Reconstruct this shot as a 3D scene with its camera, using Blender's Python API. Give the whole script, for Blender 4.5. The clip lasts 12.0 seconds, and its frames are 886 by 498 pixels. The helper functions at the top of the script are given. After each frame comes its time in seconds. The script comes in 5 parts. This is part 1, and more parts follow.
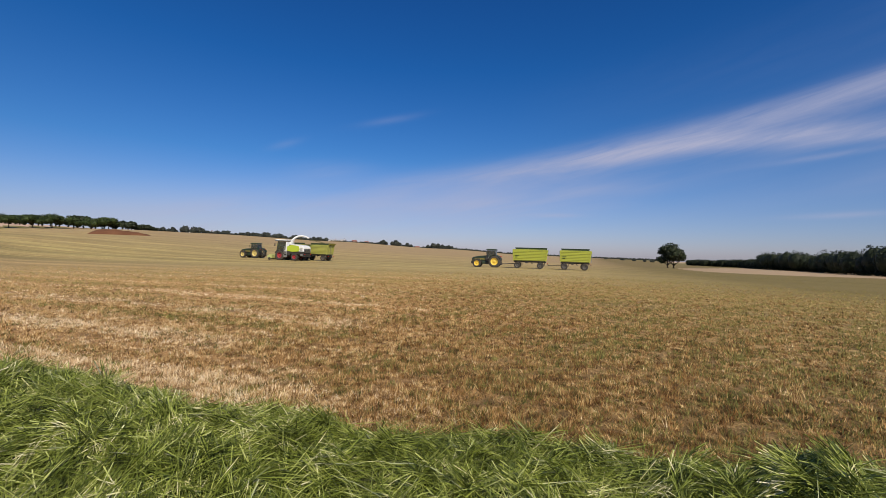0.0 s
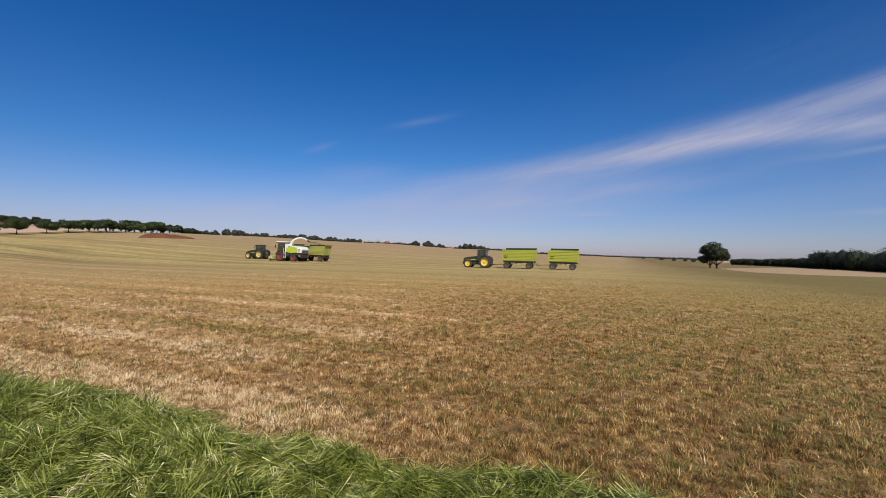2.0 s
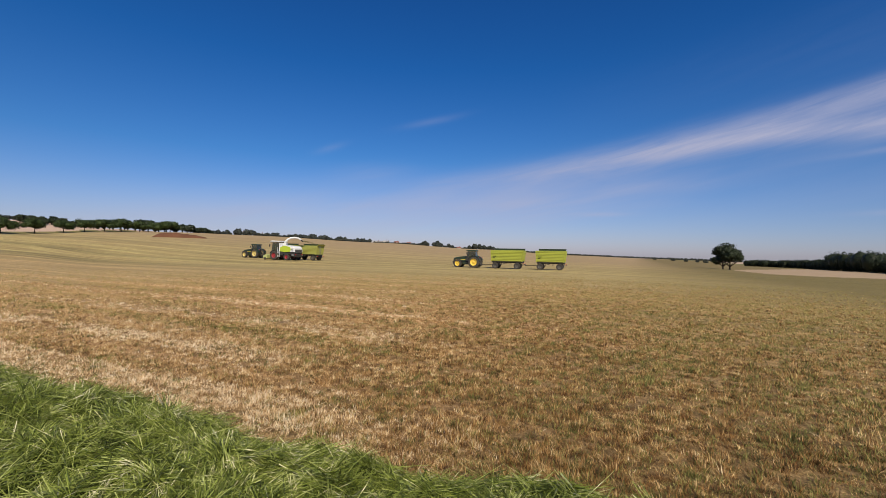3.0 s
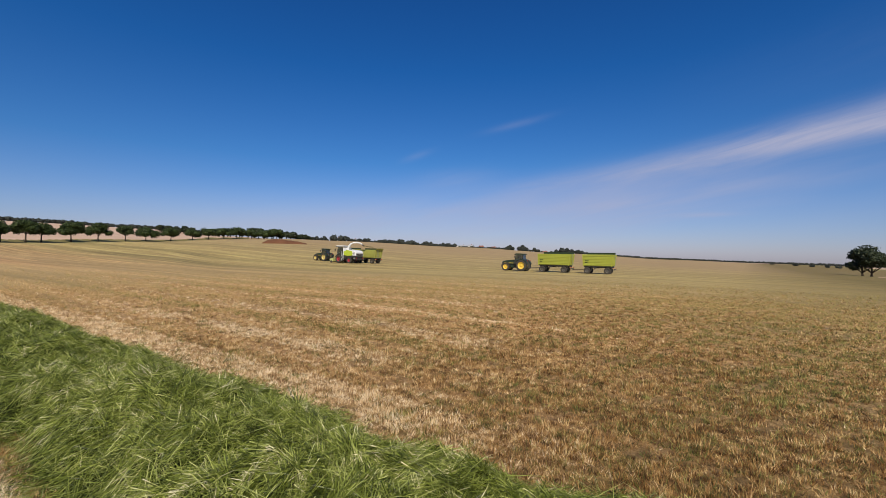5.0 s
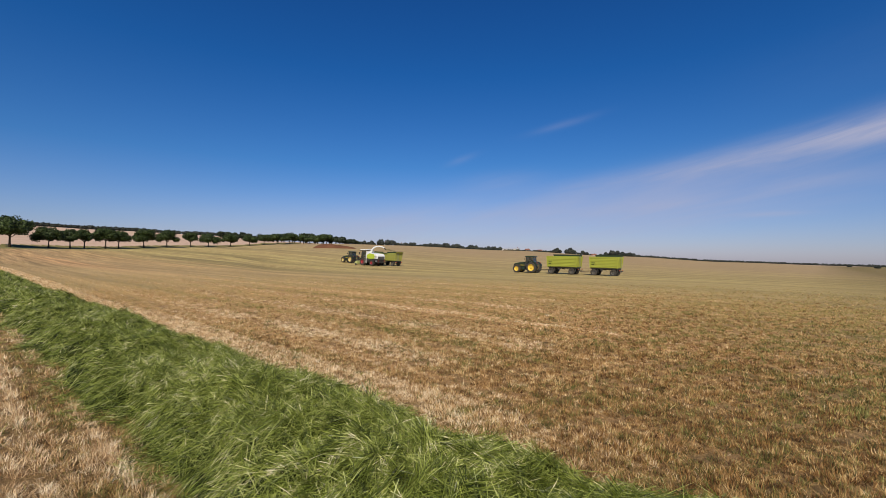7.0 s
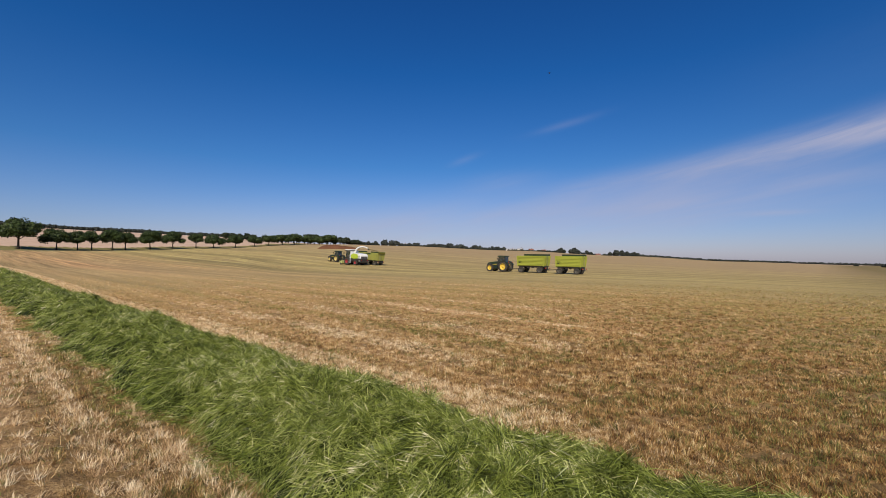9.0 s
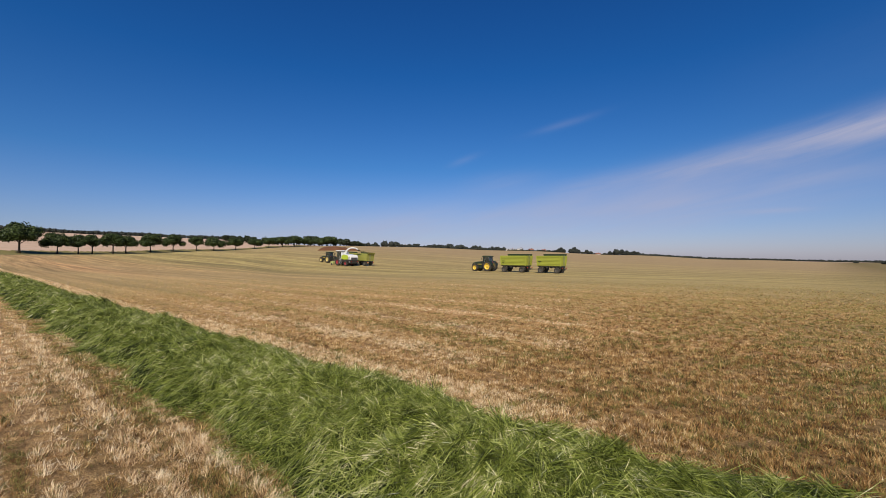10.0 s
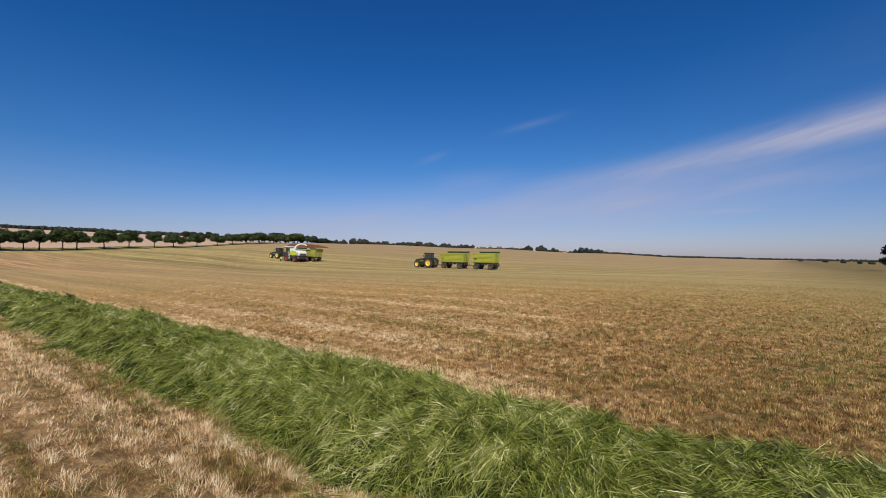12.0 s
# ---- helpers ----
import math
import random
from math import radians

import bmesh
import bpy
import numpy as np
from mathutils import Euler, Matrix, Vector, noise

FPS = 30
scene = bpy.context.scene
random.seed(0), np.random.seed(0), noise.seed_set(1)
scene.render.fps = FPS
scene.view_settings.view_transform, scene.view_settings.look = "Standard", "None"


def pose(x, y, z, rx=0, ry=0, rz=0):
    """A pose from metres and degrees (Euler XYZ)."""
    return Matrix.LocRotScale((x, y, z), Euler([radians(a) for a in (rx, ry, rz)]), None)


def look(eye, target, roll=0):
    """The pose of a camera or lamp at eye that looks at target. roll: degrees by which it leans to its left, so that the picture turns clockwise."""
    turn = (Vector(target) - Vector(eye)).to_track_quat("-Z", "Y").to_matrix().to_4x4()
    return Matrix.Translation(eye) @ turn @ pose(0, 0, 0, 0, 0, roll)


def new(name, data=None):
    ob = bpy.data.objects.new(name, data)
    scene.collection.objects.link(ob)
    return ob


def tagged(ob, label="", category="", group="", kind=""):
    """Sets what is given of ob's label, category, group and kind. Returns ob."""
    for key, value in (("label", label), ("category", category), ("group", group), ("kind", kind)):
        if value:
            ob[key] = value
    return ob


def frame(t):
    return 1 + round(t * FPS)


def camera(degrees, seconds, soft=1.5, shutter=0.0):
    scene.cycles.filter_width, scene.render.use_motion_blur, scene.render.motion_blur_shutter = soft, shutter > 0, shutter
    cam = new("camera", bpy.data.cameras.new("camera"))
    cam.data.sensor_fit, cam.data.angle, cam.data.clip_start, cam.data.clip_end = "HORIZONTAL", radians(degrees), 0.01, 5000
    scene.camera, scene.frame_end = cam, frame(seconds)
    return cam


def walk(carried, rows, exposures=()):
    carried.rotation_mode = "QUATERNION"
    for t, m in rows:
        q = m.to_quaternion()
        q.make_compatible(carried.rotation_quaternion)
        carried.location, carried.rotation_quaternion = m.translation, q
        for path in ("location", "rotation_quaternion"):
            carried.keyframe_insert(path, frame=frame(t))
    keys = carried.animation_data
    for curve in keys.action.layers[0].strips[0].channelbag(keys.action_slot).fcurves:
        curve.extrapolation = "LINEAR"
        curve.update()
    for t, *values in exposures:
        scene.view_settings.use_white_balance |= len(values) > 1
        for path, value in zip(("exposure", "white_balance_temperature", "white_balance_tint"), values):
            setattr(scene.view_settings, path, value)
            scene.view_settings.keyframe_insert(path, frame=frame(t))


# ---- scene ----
cam = camera(91.25, 12.0, soft=0.82)
PATH = [
    (0, 0.004, 0.004, 1.433, 0.00, 0.22, -1.68),
    (0.5, 0.008, -0.010, 1.449, 1.84, 0.21, -1.60),
    (1, 0.020, -0.005, 1.510, 3.07, 0.17, -1.44),
    (1.5, 0.045, 0.005, 1.603, 3.83, 0.15, -1.36),
    (2, 0.044, 0.008, 1.667, 4.25, 0.15, -1.30),
    (2.5, 0.022, 0.009, 1.705, 4.63, 0.14, -1.44),
    (4.3, -0.090, -0.045, 1.730, 11.20, 0.30, -1.40),
    (4.5, -0.122, -0.055, 1.728, 12.65, 0.38, -1.42),
    (5, -0.174, -0.063, 1.742, 16.61, 0.43, -1.31),
    (5.5, -0.248, -0.075, 1.758, 19.36, 0.30, -1.18),
    (6, -0.281, -0.172, 1.748, 20.92, 0.46, -1.21),
    (6.5, -0.278, -0.260, 1.745, 21.91, 0.68, -1.15),
    (7, -0.264, -0.290, 1.740, 22.56, 0.78, -0.99),
    (8.8, -0.685, -0.530, 1.760, 22.90, 0.76, -0.85),
    (9, -0.683, -0.566, 1.761, 23.00, 0.81, -0.80),
    (9.5, -0.654, -0.681, 1.765, 23.00, 0.89, -0.55),
    (10, -0.625, -0.810, 1.775, 23.00, 0.89, -0.31),
    (10.5, -0.614, -0.909, 1.770, 22.97, 0.80, -0.20),
    (11, -0.590, -0.955, 1.741, 22.68, 0.73, -0.14),
    (11.5, -0.670, -1.017, 1.720, 21.28, 0.62, -0.10),
    (12, -0.819, -1.133, 1.708, 18.89, 0.62, -0.45),
]
walk(cam, [(t, pose(x, y, z, 90 + p, r, w)) for t, x, y, z, w, p, r in PATH], [(0.0, 0.0), (2.7, 0.0), (4.5, -0.03), (12.0, -0.06)])

# ---- world, sun ----
SUN_AZ, SUN_EL = 162.0, 40.0


def nd(tree, kind, **sets):
    n = tree.nodes.new(kind)
    for k, v in sets.items():
        n.inputs[k.replace("_", " ")].default_value = v
    return n


def math_node(tree, op, a, b=None, c=None, clamp=False):
    n = tree.nodes.new("ShaderNodeMath")
    n.operation, n.use_clamp = op, clamp
    for i, v in enumerate((a, b, c)):
        if v is None:
            continue
        if isinstance(v, (int, float)):
            n.inputs[i].default_value = v
        else:
            tree.links.new(v, n.inputs[i])
    return n.outputs[0]


def ramp(tree, fac, stops, mode="LINEAR"):
    n = tree.nodes.new("ShaderNodeValToRGB")
    n.color_ramp.interpolation = mode
    while len(n.color_ramp.elements) < len(stops):
        n.color_ramp.elements.new(0.5)
    for e, (p, c) in zip(n.color_ramp.elements, stops):
        e.position = p
        e.color = (*c, 1) if len(c) == 3 else c
    tree.links.new(fac, n.inputs[0])
    return n.outputs[0]


def mix_colour(tree, fac, a, b, mode="MIX"):
    n = tree.nodes.new("ShaderNodeMix")
    n.data_type, n.blend_type = "RGBA", mode
    for sock, v in ((n.inputs[0], fac), (n.inputs[6], a), (n.inputs[7], b)):
        if isinstance(v, (int, float)):
            sock.default_value = v
        elif isinstance(v, tuple):
            sock.default_value = (*v, 1)
        else:
            tree.links.new(v, sock)
    return n.outputs[2]


def noise_node(tree, vec, scale, detail=4.0, rough=0.55, warp=0.0):
    n = nd(tree, "ShaderNodeTexNoise", Scale=scale, Detail=detail, Roughness=rough, Distortion=warp)
    if vec is not None:
        tree.links.new(vec, n.inputs["Vector"])
    return n.outputs[0]


def build_world():
    w = bpy.data.worlds.new("summer_sky")
    scene.world = w
    w.use_nodes = True
    t = w.node_tree
    t.nodes.clear()
    sky = t.nodes.new("ShaderNodeTexSky")
    sky.sky_type, sky.sun_disc = "NISHITA", False
    sky.sun_elevation, sky.sun_rotation = radians(SUN_EL), radians(SUN_AZ)
    sky.altitude, sky.air_density, sky.dust_density, sky.ozone_density = 0, 1.0, 0.35, 2.6
    co = t.nodes.new("ShaderNodeTexCoord")
    sep = t.nodes.new("ShaderNodeSeparateXYZ")
    t.links.new(co.outputs["Generated"], sep.inputs[0])
    deg = 180 / math.pi
    az = math_node(t, "MULTIPLY", math_node(t, "ARCTAN2", sep.outputs[0], sep.outputs[1]), deg)
    el = math_node(t, "MULTIPLY", math_node(t, "ARCSINE", sep.outputs[2]), deg)
    # cirrus: two long feathered bands that run together, and faint veils
    comb = t.nodes.new("ShaderNodeCombineXYZ")
    t.links.new(math_node(t, "MULTIPLY", az, 0.055), comb.inputs[0])
    tilt = math_node(t, "SUBTRACT", el, math_node(t, "MULTIPLY", az, 0.2))
    t.links.new(math_node(t, "MULTIPLY", tilt, 0.42), comb.inputs[1])
    fibre = noise_node(t, comb.outputs[0], 1.6, 7, 0.62, 0.5)
    broad = noise_node(t, comb.outputs[0], 0.55, 4, 0.5, 0.3)

    def band(c0, c1, c2, width, lo, hi):
        az2 = math_node(t, "MULTIPLY", az, az)
        mid = math_node(t, "ADD", math_node(t, "MULTIPLY_ADD", az, c1, c0), math_node(t, "MULTIPLY", az2, c2))
        wob = math_node(t, "MULTIPLY", math_node(t, "SUBTRACT", broad, 0.5), 1.8)
        q = math_node(t, "DIVIDE", math_node(t, "SUBTRACT", math_node(t, "ADD", el, wob), mid), width)
        g = math_node(t, "EXPONENT", math_node(t, "MULTIPLY", math_node(t, "MULTIPLY", q, q), -1.0))
        ends = math_node(t, "DIVIDE", math_node(t, "SUBTRACT", az, lo), hi - lo, clamp=True)
        return math_node(t, "MULTIPLY", g, ends)

    fib = math_node(t, "MULTIPLY_ADD", fibre, 1.25, 0.05, clamp=True)
    a = band(9.25, 0.145, 0.0003, 1.4, -16, 20)
    under = band(7.9, 0.13, 0.0, 1.7, -14, 14)
    b = band(8.7, 0.205, -0.0028, 0.85, 12, 32)
    veil = band(5.4, 0.08, 0.0, 3.4, -66, -26)
    clear = math_node(t, "DIVIDE", math_node(t, "SUBTRACT", az, 6.0), 22.0, clamp=True)
    veil = math_node(t, "MULTIPLY", veil, math_node(t, "MULTIPLY_ADD", clear, -0.75, 1.0))
    high = band(17.0, 0.10, 0.0, 3.5, 8, 45)
    m = math_node(t, "ADD", math_node(t, "MULTIPLY", a, 0.92), math_node(t, "MULTIPLY", b, 0.85))
    m = math_node(t, "ADD", m, math_node(t, "MULTIPLY", under, 0.32))
    m = math_node(t, "MULTIPLY", m, fib)
    soft = math_node(t, "MULTIPLY_ADD", broad, 1.6, -0.35, clamp=True)
    m = math_node(t, "ADD", m, math_node(t, "MULTIPLY", math_node(t, "MULTIPLY", veil, soft), 1.15))
    m = math_node(t, "ADD", m, math_node(t, "MULTIPLY", math_node(t, "MULTIPLY", high, fib), 0.07))
    # short wisps
    for a0, e0, long_, thin, slope, much in ((-7.5, 16.4, 3.6, 0.45, 0.22, 0.13), (-20.4, 12.4, 1.8, 0.45, 0.35, 0.12), (-15.0, 9.6, 5.0, 1.2, 0.1, 0.14), (14.5, 4.9, 3.0, 0.28, 0.0, 0.30), (42.5, 4.6, 4.0, 0.3, 0.03, 0.30), (41.0, 10.4, 5.0, 0.3, 0.08, 0.22), (20.0, 8.0, 7.0, 0.8, 0.06, 0.12)):
        da = math_node(t, "SUBTRACT", az, a0)
        q1 = math_node(t, "DIVIDE", da, long_)
        q2 = math_node(t, "DIVIDE", math_node(t, "SUBTRACT", math_node(t, "SUBTRACT", el, e0), math_node(t, "MULTIPLY", da, slope)), thin)
        s = math_node(t, "ADD", math_node(t, "MULTIPLY", q1, q1), math_node(t, "MULTIPLY", q2, q2))
        m = math_node(t, "ADD", m, math_node(t, "MULTIPLY", math_node(t, "EXPONENT", math_node(t, "MULTIPLY", s, -1.0)), math_node(t, "MULTIPLY", fib, much * 1.6)))
    m = math_node(t, "MULTIPLY", m, 0.85, clamp=True)
    # clear, dry air: deep blue overhead, a pale lilac haze along the horizon
    h = math_node(t, "DIVIDE", el, 45.0, clamp=True)
    tint = ramp(t, h, [(0.0, (0.635, 0.648, 0.985)), (0.10, (0.51, 0.61, 0.945)), (0.25, (0.245, 0.55, 0.93)), (0.5, (0.105, 0.475, 0.93)), (1.0, (0.07, 0.375, 0.87))])
    blue = mix_colour(t, 1.0, sky.outputs[0], tint, "MULTIPLY")
    col = mix_colour(t, m, blue, CLOUD)
    bg = nd(t, "ShaderNodeBackground", Strength=SKY_STRENGTH)
    out = t.nodes.new("ShaderNodeOutputWorld")
    t.links.new(col, bg.inputs[0])
    t.links.new(bg.outputs[0], out.inputs[0])


SKY_STRENGTH = 0.096
CLOUD = (4.55, 4.65, 6.2)
build_world()
sun = new("sun", bpy.data.lights.new("sun", "SUN"))
sun.data.energy, sun.data.angle, sun.data.color = 5.0, radians(0.53), (1.0, 0.90, 0.74)
a_, e_ = radians(SUN_AZ), radians(SUN_EL)
sun.matrix_world = look((0, 0, 60), (-math.sin(a_) * math.cos(e_), -math.cos(a_) * math.cos(e_), 60 - math.sin(e_)))

# ---- materials ----
SWATH = 18.5  # degrees by which the swaths run off the x axis


def material(name):
    m = bpy.data.materials.new(name)
    m.use_nodes = True
    t = m.node_tree
    return m, t, t.nodes["Principled BSDF"]


def worn(name, colour, rough=0.5, metal=0.0, spread=0.25, scale=3.0, bump=0.05, coat=0.0, dust=0.0):
    """Paint, rubber or metal with broad and fine variation and a film of dust."""
    m, t, p = material(name)
    co = t.nodes.new("ShaderNodeTexCoord").outputs["Object"]
    big, fine = noise_node(t, co, scale), noise_node(t, co, scale * 14, 3)
    dark = tuple(c * (1 - spread) for c in colour)
    light = tuple(min(1, c * (1 + spread)) for c in colour)
    c = mix_colour(t, big, dark, light)
    if dust:
        c = mix_colour(t, math_node(t, "MULTIPLY", math_node(t, "MULTIPLY_ADD", fine, 1.6, -0.3, clamp=True), dust), c, (0.36, 0.29, 0.19))
    t.links.new(c, p.inputs["Base Color"])
    t.links.new(math_node(t, "MULTIPLY_ADD", fine, 0.3, rough - 0.15, clamp=True), p.inputs["Roughness"])
    p.inputs["Metallic"].default_value = metal
    p.inputs["Coat Weight"].default_value = coat
    b = nd(t, "ShaderNodeBump", Strength=bump, Distance=0.02)
    t.links.new(fine, b.inputs["Height"])
    t.links.new(b.outputs[0], p.inputs["Normal"])
    return m


def foliage(name, stops, through_light=0.25, rough=0.6, clump=0.0, lift=0.06, share=1.7):
    """Leaves or blades: a tone for each island, broad patches, and light through the leaf."""
    m, t, p = material(name)
    g = t.nodes.new("ShaderNodeNewGeometry")
    co = t.nodes.new("ShaderNodeTexCoord").outputs["Object"]
    patch = noise_node(t, co, 0.9, 3)
    f = math_node(t, "MULTIPLY_ADD", math_node(t, "SUBTRACT", patch, 0.5), 0.7, g.outputs["Random Per Island"], clamp=True)
    if clump:
        # blades that stand together share their tone
        tuft = noise_node(t, co, clump, 2, 0.6)
        f = math_node(t, "MULTIPLY_ADD", math_node(t, "SUBTRACT", tuft, 0.5), share, math_node(t, "MULTIPLY_ADD", f, 0.75, lift), clamp=True)
    c = ramp(t, f, stops)
    t.links.new(c, p.inputs["Base Color"])
    p.inputs["Roughness"].default_value = rough
    p.inputs["Specular IOR Level"].default_value = 0.3
    tr = t.nodes.new("ShaderNodeBsdfTranslucent")
    t.links.new(c, tr.inputs[0])
    mx = nd(t, "ShaderNodeMixShader", Fac=through_light)
    t.links.new(p.outputs[0], mx.inputs[1])
    t.links.new(tr.outputs[0], mx.inputs[2])
    t.links.new(mx.outputs[0], t.nodes["Material Output"].inputs[0])
    return m


def field_material():
    """Mown ryegrass stubble: litter and soil close by, streaks along the swaths, greener regrowth further out."""
    m, t, p = material("mown_stubble")
    co = t.nodes.new("ShaderNodeTexCoord").outputs["Object"]
    mp = t.nodes.new("ShaderNodeMapping")
    mp.inputs["Rotation"].default_value = (0, 0, radians(SWATH))
    t.links.new(co, mp.inputs[0])
    v = mp.outputs[0]
    sep = t.nodes.new("ShaderNodeSeparateXYZ")
    t.links.new(v, sep.inputs[0])
    u = sep.outputs[1]

    def stretched(sx, sy, scale, detail=4, rough=0.55, warp=0.0):
        s = t.nodes.new("ShaderNodeVectorMath")
        s.operation = "MULTIPLY"
        s.inputs[1].default_value = (sx, sy, 1)
        t.links.new(v, s.inputs[0])
        return noise_node(t, s.outputs[0], scale, detail, rough, warp)

    fine = stretched(1, 1, 30, 5, 0.75)
    tuft = stretched(0.8, 1.2, 5.5, 5, 0.7)
    row = stretched(0.03, 1.0, 1.1, 5, 0.62, 0.3)
    lane = stretched(0.010, 1.0, 0.16, 4, 0.6, 0.2)
    patch = stretched(0.35, 1, 0.08, 4, 0.6)
    straw = ramp(t, fine, [(0.30, (0.15, 0.085, 0.030)), (0.47, (0.38, 0.25, 0.112)), (0.60, (0.55, 0.39, 0.19)), (0.75, (0.72, 0.54, 0.29))])
    green = ramp(t, fine, [(0.28, (0.150, 0.118, 0.036)), (0.5, (0.355, 0.288, 0.105)), (0.75, (0.53, 0.42, 0.165))])
    pink = ramp(t, fine, [(0.3, (0.18, 0.085, 0.034)), (0.5, (0.44, 0.24, 0.105)), (0.75, (0.68, 0.45, 0.235))])
    k = math_node(t, "MULTIPLY_ADD", lane, 5.0, -2.1, clamp=True)
    base = mix_colour(t, math_node(t, "MULTIPLY", k, 0.8), straw, pink)
    # green regrowth beyond, and in patches
    g = math_node(t, "DIVIDE", math_node(t, "SUBTRACT", u, 14.0), 24.0, clamp=True)
    g = math_node(t, "MULTIPLY", g, math_node(t, "MULTIPLY_ADD", row, 1.6, -0.05, clamp=True))
    east = math_node(t, "DIVIDE", math_node(t, "ADD", sep.outputs[0], 2.0), 17.0, clamp=True)
    g = math_node(t, "MAXIMUM", g, math_node(t, "MULTIPLY", east, 0.8))
    g2 = math_node(t, "MULTIPLY_ADD", math_node(t, "SUBTRACT", math_node(t, "ADD", math_node(t, "MULTIPLY", tuft, 0.5), math_node(t, "MULTIPLY", patch, 0.7)), 0.62), 3.5, 0.0, clamp=True)
    g = math_node(t, "MAXIMUM", g, math_node(t, "MULTIPLY", g2, 0.7))
    base = mix_colour(t, g, base, green)
    # streaks left by the mower and the rake, tufts and gaps
    s = math_node(t, "MULTIPLY_ADD", row, 2.3, -0.08)
    s = math_node(t, "MULTIPLY", s, math_node(t, "MULTIPLY_ADD", tuft, 3.0, -0.5))
    s = math_node(t, "MULTIPLY", s, math_node(t, "MULTIPLY_ADD", lane, 1.7, 0.15))
    base = mix_colour(t, 1.0, base, math_rgb(t, s), "MULTIPLY")
    far = math_node(t, "DIVIDE", math_node(t, "SUBTRACT", u, 58.0), 110.0, clamp=True)
    dry = ramp(t, row, [(0.3, (0.315, 0.215, 0.112)), (0.7, (0.425, 0.300, 0.165))])
    base = mix_colour(t, math_node(t, "MULTIPLY", far, 0.8), base, dry)
    # bare soil and litter show where the stalks stand singly; darkest tones stand in for stalk shade
    ln = t.nodes.new("ShaderNodeVectorMath")
    ln.operation = "LENGTH"
    t.links.new(co, ln.inputs[0])
    near = math_node(t, "SUBTRACT", 1.0, math_node(t, "DIVIDE", math_node(t, "SUBTRACT", ln.outputs["Value"], 3.0), 9.0, clamp=True))
    crumb = math_node(t, "ADD", math_node(t, "MULTIPLY", stretched(1, 1, 55, 4, 0.7), 0.65), math_node(t, "MULTIPLY", tuft, 0.35))
    litter = ramp(t, crumb, [(0.42, (0.046, 0.023, 0.008)), (0.50, (0.135, 0.074, 0.024)), (0.57, (0.31, 0.20, 0.075)), (0.66, (0.54, 0.39, 0.17))])
    base = mix_colour(t, math_node(t, "MULTIPLY", near, 0.7), base, litter)
    # thin, browner stand before the smooth open field
    mid = math_node(t, "DIVIDE", math_node(t, "SUBTRACT", ln.outputs["Value"], 16.0), 12.0, clamp=True)
    mid = math_node(t, "MULTIPLY", mid, math_node(t, "SUBTRACT", 1.0, math_node(t, "DIVIDE", math_node(t, "SUBTRACT", ln.outputs["Value"], 36.0), 45.0, clamp=True)))
    base = mix_colour(t, math_node(t, "MULTIPLY", mid, 0.5), base, (0.46, 0.340, 0.145))
    # greener regrowth to the east, its colour also darkened for the dimmer cross-sun view
    base = mix_colour(t, math_node(t, "MULTIPLY", east, 0.75), base, (0.150, 0.118, 0.038))
    t.links.new(base, p.inputs["Base Color"])
    p.inputs["Roughness"].default_value = 0.85
    p.inputs["Specular IOR Level"].default_value = 0.15
    h = math_node(t, "ADD", math_node(t, "MULTIPLY", fine, 0.6), tuft)
    b = nd(t, "ShaderNodeBump", Strength=0.8, Distance=0.08)
    t.links.new(h, b.inputs["Height"])
    t.links.new(b.outputs[0], p.inputs["Normal"])
    return m


def math_rgb(t, value):
    n = t.nodes.new("ShaderNodeCombineColor")
    for i in range(3):
        t.links.new(value, n.inputs[i])
    return n.outputs[0]


def earth_like(name, stops, scale, bump=0.3):
    m, t, p = material(name)
    co = t.nodes.new("ShaderNodeTexCoord").outputs["Object"]
    a, b = noise_node(t, co, scale, 6, 0.65), noise_node(t, co, scale * 0.08, 4)
    f = math_node(t, "ADD", math_node(t, "MULTIPLY", a, 0.65), math_node(t, "MULTIPLY", b, 0.35))
    t.links.new(ramp(t, f, stops), p.inputs["Base Color"])
    p.inputs["Roughness"].default_value = 0.9
    p.inputs["Specular IOR Level"].default_value = 0.1
    bp = nd(t, "ShaderNodeBump", Strength=bump, Distance=0.1)
    t.links.new(a, bp.inputs["Height"])
    t.links.new(bp.outputs[0], p.inputs["Normal"])
    return m


def glass_material():
    m, t, p = material("tinted_cab_glass")
    p.inputs["Base Color"].default_value = (0.30, 0.34, 0.34, 1)
    p.inputs["Roughness"].default_value = 0.04
    p.inputs["Transmission Weight"].default_value = 0.92
    p.inputs["IOR"].default_value = 1.45
    return m


FIELD = field_material()
GRAIN = earth_like("ripe_grain", [(0.3, (0.44, 0.30, 0.20)), (0.6, (0.60, 0.43, 0.31)), (0.8, (0.68, 0.50, 0.37))], 0.6)
MEADOW = earth_like("rough_verge", [(0.3, (0.14, 0.125, 0.045)), (0.6, (0.24, 0.205, 0.08)), (0.85, (0.34, 0.28, 0.13))], 1.1)
MOWN = earth_like("pale_mown_stubble", [(0.3, (0.33, 0.23, 0.13)), (0.6, (0.44, 0.32, 0.20)), (0.8, (0.52, 0.39, 0.25))], 0.6)
SOIL = earth_like("red_brown_soil", [(0.3, (0.09, 0.04, 0.022)), (0.6, (0.16, 0.075, 0.04)), (0.8, (0.21, 0.11, 0.065))], 2.2, 0.6)
# mound under the loose blades: near-black greens stand in for shade between them
SHADED_GRASS = earth_like("shaded_cut_grass", [(0.3, (0.010, 0.014, 0.004)), (0.6, (0.026, 0.036, 0.009)), (0.8, (0.05, 0.065, 0.018))], 9.0, 0.8)
